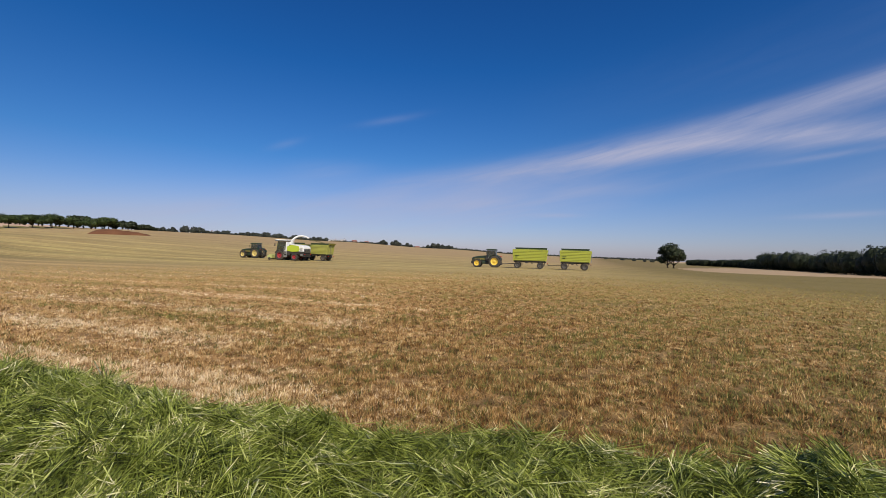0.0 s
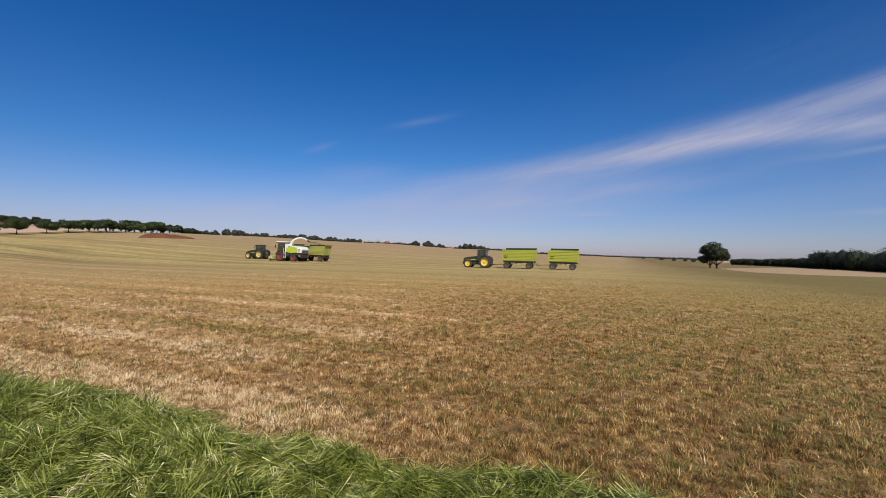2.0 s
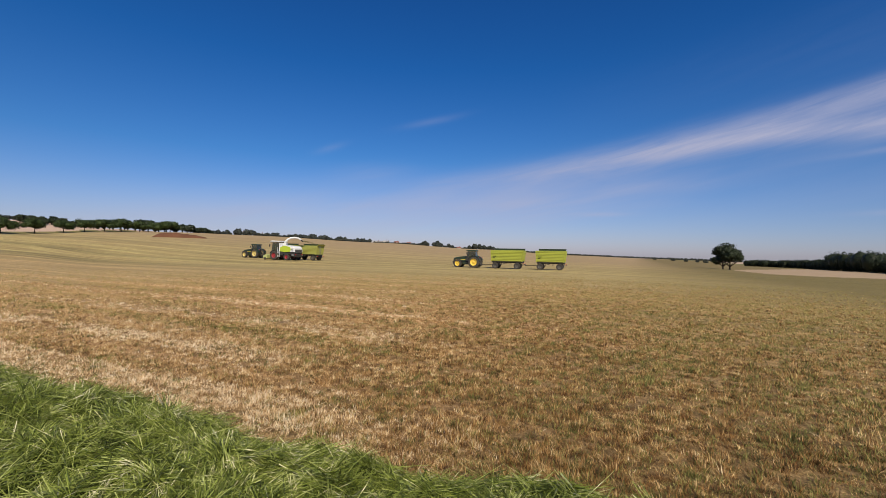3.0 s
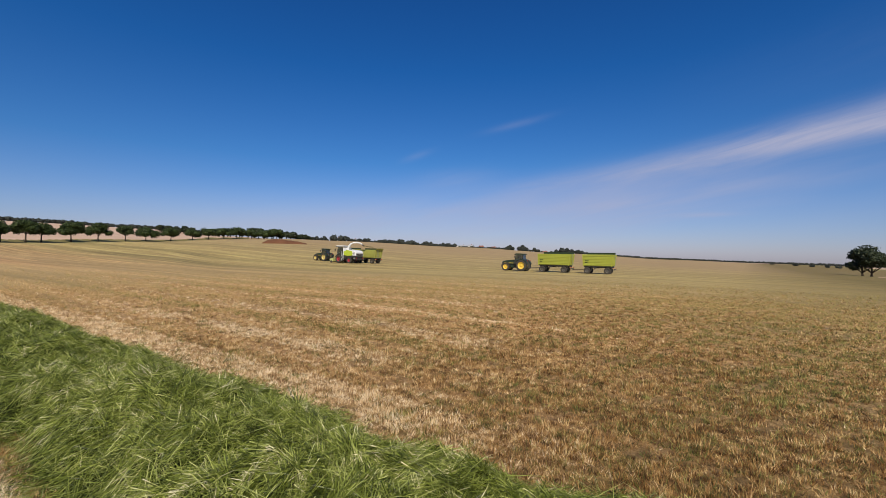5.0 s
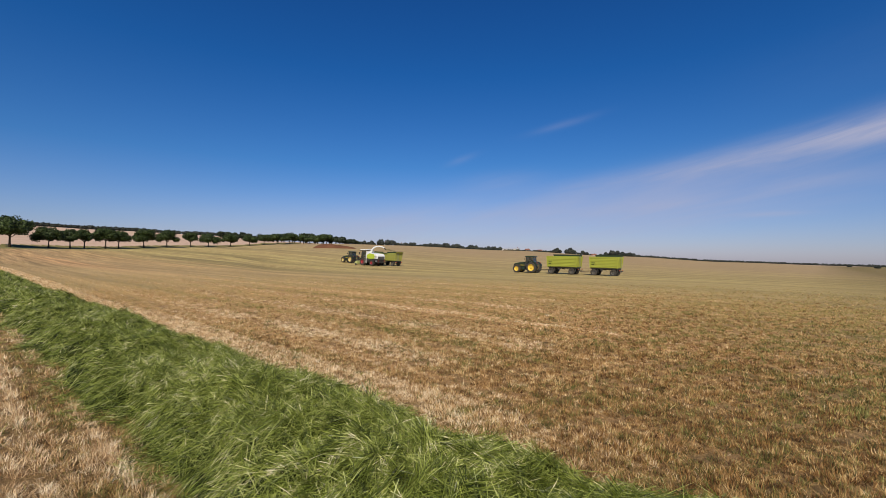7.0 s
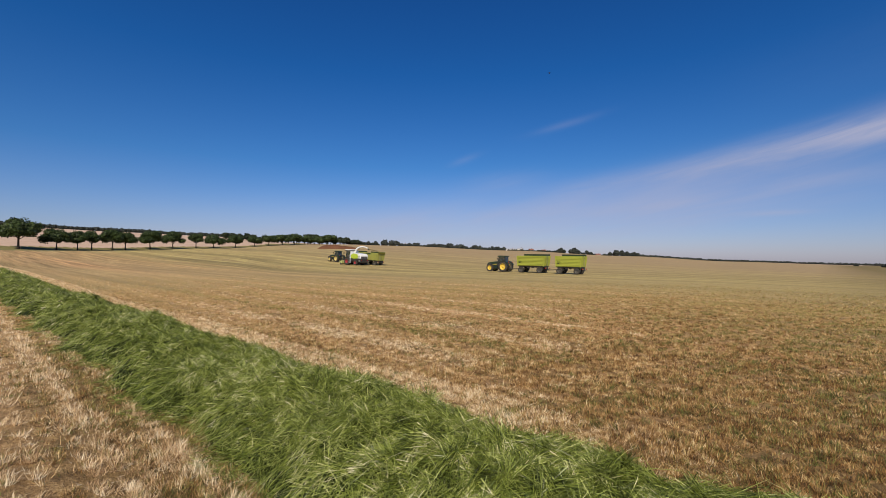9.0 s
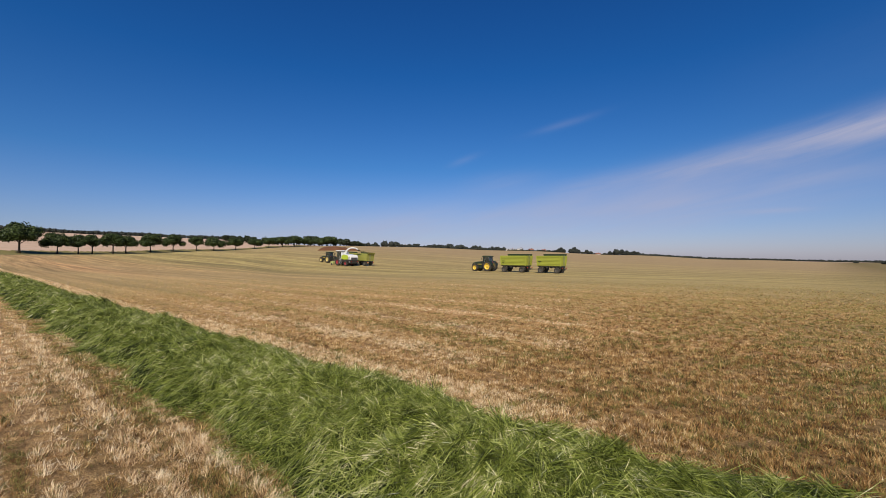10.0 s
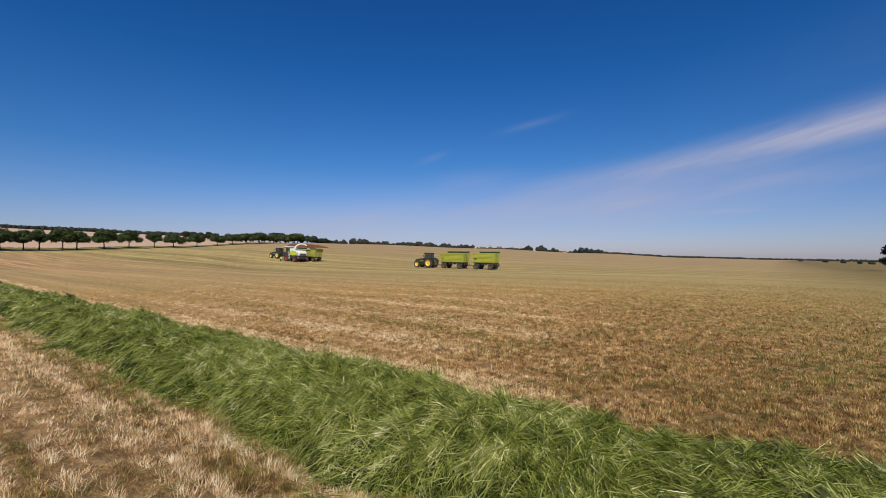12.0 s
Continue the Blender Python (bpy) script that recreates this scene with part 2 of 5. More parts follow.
CUT_GRASS = foliage("cut_grass_blades", [(0.0, (0.018, 0.024, 0.004)), (0.25, (0.080, 0.104, 0.013)), (0.6, (0.232, 0.276, 0.047)), (0.85, (0.43, 0.465, 0.135)), (0.96, (0.66, 0.62, 0.34)), (1.0, (0.76, 0.70, 0.46))], 0.16, 0.38, 6.0, 0.14, 1.15)
STUBBLE = foliage("straw_stubble", [(0.0, (0.132, 0.066, 0.020)), (0.3, (0.325, 0.185, 0.070)), (0.55, (0.530, 0.328, 0.140)), (0.8, (0.715, 0.506, 0.255)), (1.0, (0.850, 0.690, 0.420))], 0.15, 0.7, 7.0, 0.10, 2.3)
BROWN_STUBBLE = foliage("brown_stubble", [(0.0, (0.060, 0.027, 0.008)), (0.3, (0.185, 0.088, 0.025)), (0.6, (0.36, 0.196, 0.062)), (1.0, (0.68, 0.49, 0.22))], 0.12, 0.7, 7.0, 0.07, 2.5)
PALE_STUBBLE = foliage("bleached_stubble", [(0.0, (0.220, 0.118, 0.055)), (0.3, (0.500, 0.322, 0.158)), (0.6, (0.730, 0.530, 0.300)), (1.0, (0.880, 0.750, 0.530))], 0.15, 0.7, 7.0, 0.20, 2.3)
GREEN_STUBBLE = foliage("green_stubble", [(0.0, (0.050, 0.052, 0.012)), (0.5, (0.160, 0.152, 0.036)), (1.0, (0.38, 0.34, 0.105))], 0.15, 0.7, 6.0, 0.06, 2.2)
FAR_STUBBLE = foliage("open_stubble", [(0.0, (0.30, 0.195, 0.080)), (0.5, (0.45, 0.300, 0.128)), (1.0, (0.62, 0.440, 0.215))], 0.15, 0.8)
FAR_GREEN = foliage("open_green_stubble", [(0.0, (0.19, 0.155, 0.046)), (1.0, (0.38, 0.31, 0.105))], 0.15, 0.8)
LEAF = foliage("roadside_leaves", [(0.0, (0.014, 0.024, 0.006)), (0.5, (0.036, 0.058, 0.013)), (1.0, (0.075, 0.105, 0.026))], 0.2, 0.55)
OAK_LEAF = foliage("dark_oak_leaves", [(0.0, (0.014, 0.022, 0.010)), (0.5, (0.027, 0.037, 0.016)), (1.0, (0.045, 0.057, 0.024))], 0.15, 0.55)
# leaf colour greyed and lightened: the haze of distance is mixed into it
FAR_LEAF = foliage("hazed_far_leaves", [(0.0, (0.028, 0.033, 0.030)), (0.5, (0.045, 0.052, 0.044)), (1.0, (0.070, 0.076, 0.058))], 0.1, 0.8)
BARK = earth_like("bark", [(0.3, (0.04, 0.03, 0.022)), (0.7, (0.12, 0.095, 0.07))], 7.0, 0.8)
GREEN_PAINT = worn("dark_green_paint", (0.006, 0.024, 0.009), 0.5, 0, 0.2, 2, 0.02, 0.1, 0.06)
YELLOW = worn("yellow_rim_paint", (0.74, 0.52, 0.05), 0.5, 0, 0.15, 3, 0.02, 0.1, 0.25)
YELLOW_DUSTY = worn("dusty_yellow_rim_paint", (0.58, 0.46, 0.12), 0.6, 0, 0.2, 3, 0.02, 0.0, 0.6)
GREY_RIM = worn("grey_rim_paint", (0.085, 0.085, 0.082), 0.5, 0.2, 0.2, 3, 0.02, 0, 0.3)
RUBBER = worn("dusty_rubber", (0.02, 0.019, 0.018), 0.85, 0, 0.3, 4, 0.3, 0, 0.15)
BLACK = worn("black_steel", (0.02, 0.02, 0.021), 0.6, 0.1, 0.3, 4, 0.05, 0, 0.12)
LIME = worn("lime_trailer_paint", (0.33, 0.37, 0.022), 0.5, 0, 0.15, 1.1, 0.04, 0.05, 0.28)
LIME_DUSTY = worn("dusty_lime_paint", (0.33, 0.34, 0.055), 0.65, 0, 0.25, 1.1, 0.08, 0.05, 0.28)
LIME_DARK = worn("green_tarp", (0.012, 0.030, 0.007), 0.8, 0, 0.3, 2.5, 0.2, 0, 0.03)
SEED_GREEN = worn("seed_green_panel", (0.38, 0.48, 0.03), 0.35, 0, 0.1, 1.2, 0.02, 0.3, 0.06)
WHITE = worn("white_paint", (0.78, 0.78, 0.75), 0.4, 0, 0.06, 1.5, 0.02, 0.2, 0.10)
RED = worn("red_rim_paint", (0.33, 0.018, 0.034), 0.45, 0, 0.2, 3, 0.02, 0.1, 0.15)
LAMP_RED = worn("red_lens", (0.55, 0.02, 0.015), 0.25, 0, 0.1, 5, 0.0, 0.3)
HEADER_GREEN = worn("dusty_header_paint", (0.42, 0.48, 0.14), 0.6, 0, 0.2, 2.0, 0.05, 0, 0.6)
STEEL = worn("grey_steel", (0.35, 0.35, 0.34), 0.4, 0.7, 0.2, 3, 0.05, 0, 0.1)
CHOP = earth_like("chopped_crop", [(0.3, (0.03, 0.045, 0.012)), (0.6, (0.07, 0.09, 0.025)), (0.8, (0.12, 0.14, 0.045))], 8.0, 0.9)
GLASS = glass_material()
PLASTER = worn("pale_plaster", (0.68, 0.65, 0.58), 0.9, 0, 0.08, 0.4, 0.1)
TILE_ROOF = worn("red_roof_tiles", (0.22, 0.09, 0.06), 0.85, 0, 0.25, 0.6, 0.3)
GREY_ROOF = worn("grey_sheet_roof", (0.42, 0.43, 0.44), 0.5, 0.1, 0.15, 0.4, 0.1)
DARK_PANE = worn("dark_window_pane", (0.03, 0.035, 0.04), 0.15, 0, 0.2, 1.0, 0.0)

# ---- terrain ----
R_KNOTS = (0, 15, 75, 110, 200, 300, 500, 900, 1600, 4700)


def rise(r, degrees):
    return 1.5 + r * math.tan(radians(degrees))


def tail(e5, e9, e16, e47):
    return [rise(500, e5), rise(900, e9), rise(1600, e16), rise(4700, e47)]


Z_COLUMNS = {
    -180: [0, 0, 0, 0, 0, 0, 0, 0, 0, 0],
    -110: [0, 0, 0, 0.3, 2.0, 5.0, 12, 16, 20, 30],
    -70: [0, 0, -0.3, 0.3, 2.8, 9.0] + tail(2.25, 2.1, 1.9, 1.2),
    -60: [0, 0, -0.5, -0.2, 2.1, 7.5] + tail(2.0, 1.9, 1.7, 1.0),
    -50: [0, 0, -0.7, -0.3, 2.2, 5.4] + tail(1.8, 1.7, 1.5, 0.9),
    -43: [0, 0, -1.1, -0.95, 2.9, 6.6] + tail(1.35, 1.25, 1.1, 0.8),
    -36: [0, 0, -1.15, -1.02, 2.9, 8.1] + tail(1.15, 1.0, 0.9, 0.6),
    -29: [0, 0, -1.2, -1.1, 2.9, 7.7] + tail(1.05, 0.9, 0.8, 0.5),
    -14: [0, 0, -1.22, -1.18, 2.0, 5.5] + tail(0.68, 0.55, 0.45, 0.3),
    0: [0, 0, -1.2, -1.05, 0.6, 2.7] + tail(0.22, 0.12, 0.05, 0.0),
    11: [0, 0, -1.1, -1.3, -1.2, -0.7] + tail(-0.24, -0.25, -0.3, -0.3),
    20: [0, 0, -1.1, -1.4, -1.9, -2.4] + tail(-0.5, -0.4, -0.42, -0.42),
    25: [0, 0, -1.1, -1.5, -2.5, -3.4] + tail(-0.62, -0.45, -0.45, -0.45),
    29: [0, 0, -1.1, -1.6, -2.9, -4.5] + tail(-0.92, -0.75, -0.6, -0.5),
    46: [0, 0, -1.2, -1.8, -3.2, -4.8] + tail(-1.0, -0.85, -0.7, -0.5),
    80: [0, 0, -0.9, -1.4, -2.6, -4.2, -7, -9, -14, -30],
    180: [0, 0, 0, 0, 0, 0, 0, 0, 0, 0],
}
AZ_KNOTS = np.array(sorted(Z_COLUMNS), float)
Z_TABLE = np.array([Z_COLUMNS[k] for k in sorted(Z_COLUMNS)])


def smooth(f):
    return f * f * (3 - 2 * f)


ROAD = [(-140.0, 10.0), (-152.0, 60.0), (-172.0, 110.0), (-190.0, 155.0), (-208.0, 205.0), (-222.0, 262.0), (-250.0, 330.0)]


def road_x(y):
    return np.interp(y, [p[1] for p in ROAD], [p[0] for p in ROAD])


def bank(x, y):
    """Low grassy bank on which the avenue stands."""
    off = road_x(y) - x
    up = smooth(np.clip((off + 0.5) / 9, 0, 1)) * (1 - smooth(np.clip((off - 8) / 70, 0, 1)))
    return 0.9 * up * np.clip((y - 5) / 40, 0, 1) * np.clip((320 - y) / 60, 0, 1)


def ground_z(x, y):
    """Height of the ground, for numbers or arrays."""
    x, y = np.asarray(x, float), np.asarray(y, float)
    az, r = np.degrees(np.arctan2(x, y)), np.hypot(x, y)
    i = np.clip(np.searchsorted(AZ_KNOTS, az) - 1, 0, len(AZ_KNOTS) - 2)
    f = smooth((az - AZ_KNOTS[i]) / (AZ_KNOTS[i + 1] - AZ_KNOTS[i]))
    rk = np.array(R_KNOTS, float)
    j = np.clip(np.searchsorted(rk, r) - 1, 0, len(rk) - 2)
    g = (r - rk[j]) / (rk[j + 1] - rk[j])
    low = Z_TABLE[i, j] * (1 - f) + Z_TABLE[i + 1, j] * f
    high = Z_TABLE[i, j + 1] * (1 - f) + Z_TABLE[i + 1, j + 1] * f
    return low * (1 - g) + high * g + bank(x, y)


def at(az, r, lift=0.0):
    x, y = r * math.sin(radians(az)), r * math.cos(radians(az))
    return x, y, float(ground_z(x, y)) + lift


def mesh_object(name, verts, faces, mats, index=None, parent=None, smooth_shade=False):
    me = bpy.data.meshes.new(name)
    me.from_pydata([tuple(v) for v in verts], [], [tuple(f) for f in faces])
    for m in mats:
        me.materials.append(m)
    if index is not None:
        me.polygons.foreach_set("material_index", index)
    if smooth_shade:
        me.polygons.foreach_set("use_smooth", [True] * len(me.polygons))
    me.update()
    ob = new(name, me)
    ob.parent = parent
    return ob


GRAIN_AZ, GRAIN_NEAR = (28.0, 28.6, 29.5, 31.3, 36.0, 40.6, 43.7, 50.0, 80.0), (180, 160, 138, 118, 120, 138, 162, 200, 260)


def build_ground():
    az = np.concatenate([np.arange(-180, -76, 4), np.arange(-76, -36, 0.25), np.arange(-36, 56, 0.5), np.arange(56, 180, 4)])
    r = np.concatenate([np.geomspace(0.6, 30, 40), np.arange(32, 152, 4), np.arange(152, 300, 2), np.geomspace(300, 4700, 60)])
    n, k = len(az), len(r)
    A, R = np.meshgrid(np.radians(az), r)
    X, Y = R * np.sin(A), R * np.cos(A)
    Z = ground_z(X, Y)
    verts = np.column_stack([X.ravel(), Y.ravel(), Z.ravel()]).tolist() + [(0.0, 0.0, 0.0)]
    faces, index = [], []
    for j in range(k - 1):
        for i in range(n):
            a, b = j * n + i, j * n + (i + 1) % n
            faces.append((a, a + n, b + n, b))
            x, y, q, d = X[j, i], Y[j, i], np.degrees(A[j, i]), R[j, i]
            kind = 0
            if -80 < q < -20 and x < road_x(y) - 3 and d > 120:
                kind = 1
            if 28.0 < q < 80 and np.interp(q, GRAIN_AZ, GRAIN_NEAR) < d < (9e9 if q > 34 else 176 + 40 * (q - 28.2)):
                kind = 3
            elif 25.5 < q < 30 and 164 + 0.8 * (q - 28) < d < 176 + 0.8 * (q - 28):
                kind = 2
            if -80 < q < -38 and kind < 2 and -5 < x - road_x(y) < 3 + 0.5 * max(0.0, -54 - q) and 100 < d < 340:
                kind = 2
            if d > 700 and kind == 0:
                kind = 1 if noise.noise(Vector((x * 0.002, y * 0.002, 3))) > 0.0 else 2
            index.append(kind)
    for i in range(n):
        faces.append((i, (i + 1) % n, len(verts) - 1))
        index.append(0)
    ob = mesh_object("ground", verts, faces, [FIELD, GRAIN, MEADOW, MOWN], index, smooth_shade=True)
    # faces look up
    me = ob.data
    if me.polygons[10].normal.z < 0:
        me.flip_normals()
    tagged(ob, "mown tan-brown stubble field rising gently to a low ridge", "field", kind="structure")


build_ground()

# ---- cut grass and stubble ----
ROW_X = (-90.0, -53.0, -30.0, -20.0, -10.0, -5.0, -2.5, 0.0, 2.5, 6.0, 15.0, 45.0)
ROW_Y = (29.5, 18.8, 11.6, 8.15, 5.1, 3.5, 2.75, 2.05, 1.7, 0.9, -1.5, -9.5)


def row_offset(x, y):
    """Signed distance from the middle of the windrow, positive on its far side."""
    return (np.asarray(y) - np.interp(x, ROW_X, ROW_Y)) * 0.957


def lumps(x, y, s, seed=0.0):
    x, y = np.asarray(x, float), np.asarray(y, float)
    a = np.sin(x * 1.7 * s + 1.3 + seed) * np.sin(y * 2.1 * s + 0.4) + 0.6 * np.sin(x * 3.9 * s - y * 2.7 * s + seed * 2)
    return a + 0.45 * np.sin(x * 7.3 * s + y * 5.9 * s + seed) * np.sin(y * 8.1 * s - x * 2.2 * s)


def row_half(x):
    return 1.0 + 0.11 * np.sin(np.asarray(x) * 1.9 + 0.8) + 0.07 * np.sin(np.asarray(x) * 4.3)


def row_height(x, y):
    d = row_offset(x, y) / row_half(x)
    h = np.clip(1 - np.abs(d) ** 2.4, 0, 1)
    return h * (0.33 + 0.065 * lumps(x, y, 1.0) + 0.06 * lumps(x, y, 2.7, 2.0) + 0.045 * lumps(x, y, 6.5, 4.0))


def strip_mesh(name, verts, tris, mats, index=None):
    """A mesh from an array of corners and one of triangles."""
    me = bpy.data.meshes.new(name)
    me.vertices.add(len(verts))
    me.vertices.foreach_set("co", verts.ravel())
    me.loops.add(tris.size)
    me.loops.foreach_set("vertex_index", tris.ravel())
    me.polygons.add(len(tris))
    me.polygons.foreach_set("loop_start", np.arange(len(tris)) * 3)
    for mt in mats:
        me.materials.append(mt)
    if index is not None:
        me.polygons.foreach_set("material_index", index)
    me.update(calc_edges=True)
    return new(name, me)


def blade_arrays(base, way, length, width, droop, curl, segments):
    """Bent grass blades that end in a point: corners and triangles."""
    n = len(base)
    side = np.cross(way, np.random.normal(size=(n, 3)))
    side /= np.linalg.norm(side, axis=1)[:, None] + 1e-9
    across = np.column_stack([-way[:, 1], way[:, 0], np.zeros(n)])
    rings = []
    for k in range(segments + 1):
        f = k / segments
        c = base + way * (length * f)[:, None] + across * (curl * length * f * f)[:, None]
        c[:, 2] -= droop * length * f * f
        w = (width * (1 - 0.5 * f) / 2)[:, None]
        rings += [c] if k == segments else [c - side * w, c + side * w]
    v = np.stack(rings, axis=1).reshape(-1, 3)
    m = 2 * segments + 1
    tri = []
    for k in range(segments - 1):
        tri += [(2 * k, 2 * k + 1, 2 * k + 3), (2 * k, 2 * k + 3, 2 * k + 2)]
    tri.append((2 * segments - 2, 2 * segments - 1, 2 * segments))
    return v, (np.arange(n)[:, None, None] * m + np.array(tri)[None]).reshape(-1, 3)


def spikes(name, base, way, length, width, mats, index):
    """Cut stalks, one pointed sliver each."""
    n = len(base)
    turn = np.random.uniform(0, 2 * math.pi, n)
    side = np.column_stack([np.cos(turn), np.sin(turn) * 0.5, np.zeros(n)]) * (width / 2)[:, None]
    v = np.stack([base - side, base + side, base + way * length[:, None]], axis=1).reshape(-1, 3)
    return strip_mesh(name, v, np.arange(3 * n).reshape(-1, 3), mats, index)


def build_windrow():
    xs = np.concatenate([np.arange(-88, -30, 0.8), np.arange(-30, -10, 0.2), np.arange(-10, 5, 0.05), np.arange(5, 42, 0.6)])
    ds = np.linspace(-1.0, 1.0, 45)
    X, D = np.meshgrid(xs, ds, indexing="ij")
    Y = np.interp(X, ROW_X, ROW_Y) + D * row_half(X) / 0.957
    Z = ground_z(X, Y) + row_height(X, Y) - 0.02
    n, k = X.shape
    verts = np.column_stack([X.ravel(), Y.ravel(), Z.ravel()])
    faces = [(i * k + j, (i + 1) * k + j, (i + 1) * k + j + 1, i * k + j + 1) for i in range(n - 1) for j in range(k - 1)]
    mound = mesh_object("windrow", verts, faces, [SHADED_GRASS], smooth_shade=True)
    tagged(mound, "long raked windrow of fresh green cut grass on stubble", "windrow", kind="stuff")
    # loose blades over the mound in wisps that lie together, thick near at hand and coarser far off, and a few strewn beside it
    rng = np.random.default_rng(4)
    corners, tris, total = [], [], 0
    for lo, hi, count, per, wide, long_, segments, beside in (
            (-6.5, 6.0, 16000, 13, 0.0039, 0.27, 3, False), (-14, -6.5, 7500, 9, 0.0055, 0.27, 2, False), (-32, -14, 6000, 7, 0.011, 0.32, 2, False),
            (-85, -32, 2600, 6, 0.03, 0.6, 2, False), (6.0, 20, 1500, 6, 0.012, 0.4, 2, False), (-9, 5.0, 1700, 4, 0.004, 0.16, 2, True)):
        cx = rng.uniform(lo, hi, count)
        cd = np.clip(rng.normal(0, 0.5, count), -1.1, 1.1)
        if beside:
            cd = np.sign(rng.normal(-0.3, 1, count)) * (0.97 + np.abs(rng.normal(0, 0.22, count)))
        aim = 1.7 * lumps(cx, cd, 0.8, 1.0) + 1.2 * lumps(cx, cd, 2.1, 4.0) + rng.normal(0, 0.7, count)
        up = rng.normal(0.10, 0.20, count) * (0.4 if beside else 1.0)
        n = count * per
        x = np.repeat(cx, per) + rng.normal(0, 0.075, n)
        d = np.repeat(cd, per) + rng.normal(0, 0.075, n)
        if not beside:
            d = np.clip(d, -1.14, 1.14)
        y = np.interp(x, ROW_X, ROW_Y) + d * row_half(x) / 0.957
        lift = np.repeat(rng.uniform(-0.03, 0.06, count), per) * (0.3 if beside else 1.0)
        z = ground_z(x, y) + row_height(x, y) - 0.02 + lift + rng.uniform(-0.01, 0.01, n)
        turn = np.repeat(aim, per) + rng.normal(0, 0.32, n)
        way = np.column_stack([np.cos(turn), np.sin(turn), np.repeat(up, per) + rng.normal(0, 0.10, n)])
        slope = (row_height(x + way[:, 0] * 0.1, y + way[:, 1] * 0.1) - row_height(x, y)) / 0.1
        way[:, 2] += np.clip(slope, -1, 1)
        way /= np.linalg.norm(way, axis=1)[:, None]
        L = long_ * np.repeat(rng.uniform(0.6, 1.2, count), per) * rng.uniform(0.6, 1.15, n)
        base = np.column_stack([x, y, z]) - way * (L * 0.45)[:, None]
        base[:, 2] = np.maximum(base[:, 2], ground_z(base[:, 0], base[:, 1]) + row_height(base[:, 0], base[:, 1]) - 0.01)
        curl = np.repeat(rng.normal(0, 0.13, count), per) + rng.normal(0, 0.13, n)
        v, f = blade_arrays(base, way, L, wide * rng.uniform(0.7, 1.5, n), rng.uniform(0.02, 0.4, n), curl, segments)
        corners.append(v)
        tris.append(f + total)
        total += len(v)
    ob = strip_mesh("loose_cut_grass", np.concatenate(corners), np.concatenate(tris), [CUT_GRASS])
    ob.parent = mound


build_windrow()


def across(x, y):
    """Distance across the swaths."""
    return np.asarray(y) * math.cos(radians(SWATH)) + np.asarray(x) * math.sin(radians(SWATH))


# bleached (+) and green or bare (-) lanes that mower, rake and wheels left: place across the swaths, half width, strength
LANES = ((-2.6, 0.25, 1.6), (-1.5, 0.3, 1.2), (-0.4, 0.35, 1.5), (0.55, 0.3, -1.0), (3.2, 0.32, 2.0), (3.95, 0.3, -0.7), (4.85, 0.26, 2.2), (5.45, 0.2, -0.6), (6.25, 0.35, -1.9), (7.3, 0.3, 1.5), (8.3, 0.4, -1.4), (9.55, 0.35, 1.8), (10.6, 0.45, -2.0), (12.2, 0.4, 1.6), (13.8, 0.5, -1.3), (15.6, 0.5, 1.6), (17.4, 0.6, -1.8))


def lane_tone(x, y):
    v = across(x, y) + 0.12 * np.sin(np.asarray(x) * 0.35) + 0.05 * np.sin(np.asarray(x) * 1.7)
    tone = 0.35 * np.sin(v * 4.7 + 1.0) + 0.3 * np.sin(v * 11.3) + np.where(v > 18.5, 1.0 * np.sin(v * 1.45) + 0.6 * np.sin(v * 0.61), 0.0)
    # the lanes lose themselves in the browner stand to the east
    fade = np.clip((2.0 - np.asarray(x)) / 9, 0.12, 1) * np.clip(0.4 + np.abs(v - 1.9) / 8, 0, 1)
    for place, half, much in LANES:
        tone = tone + fade * much * np.exp(-((v - place) / half) ** 2)
    return tone


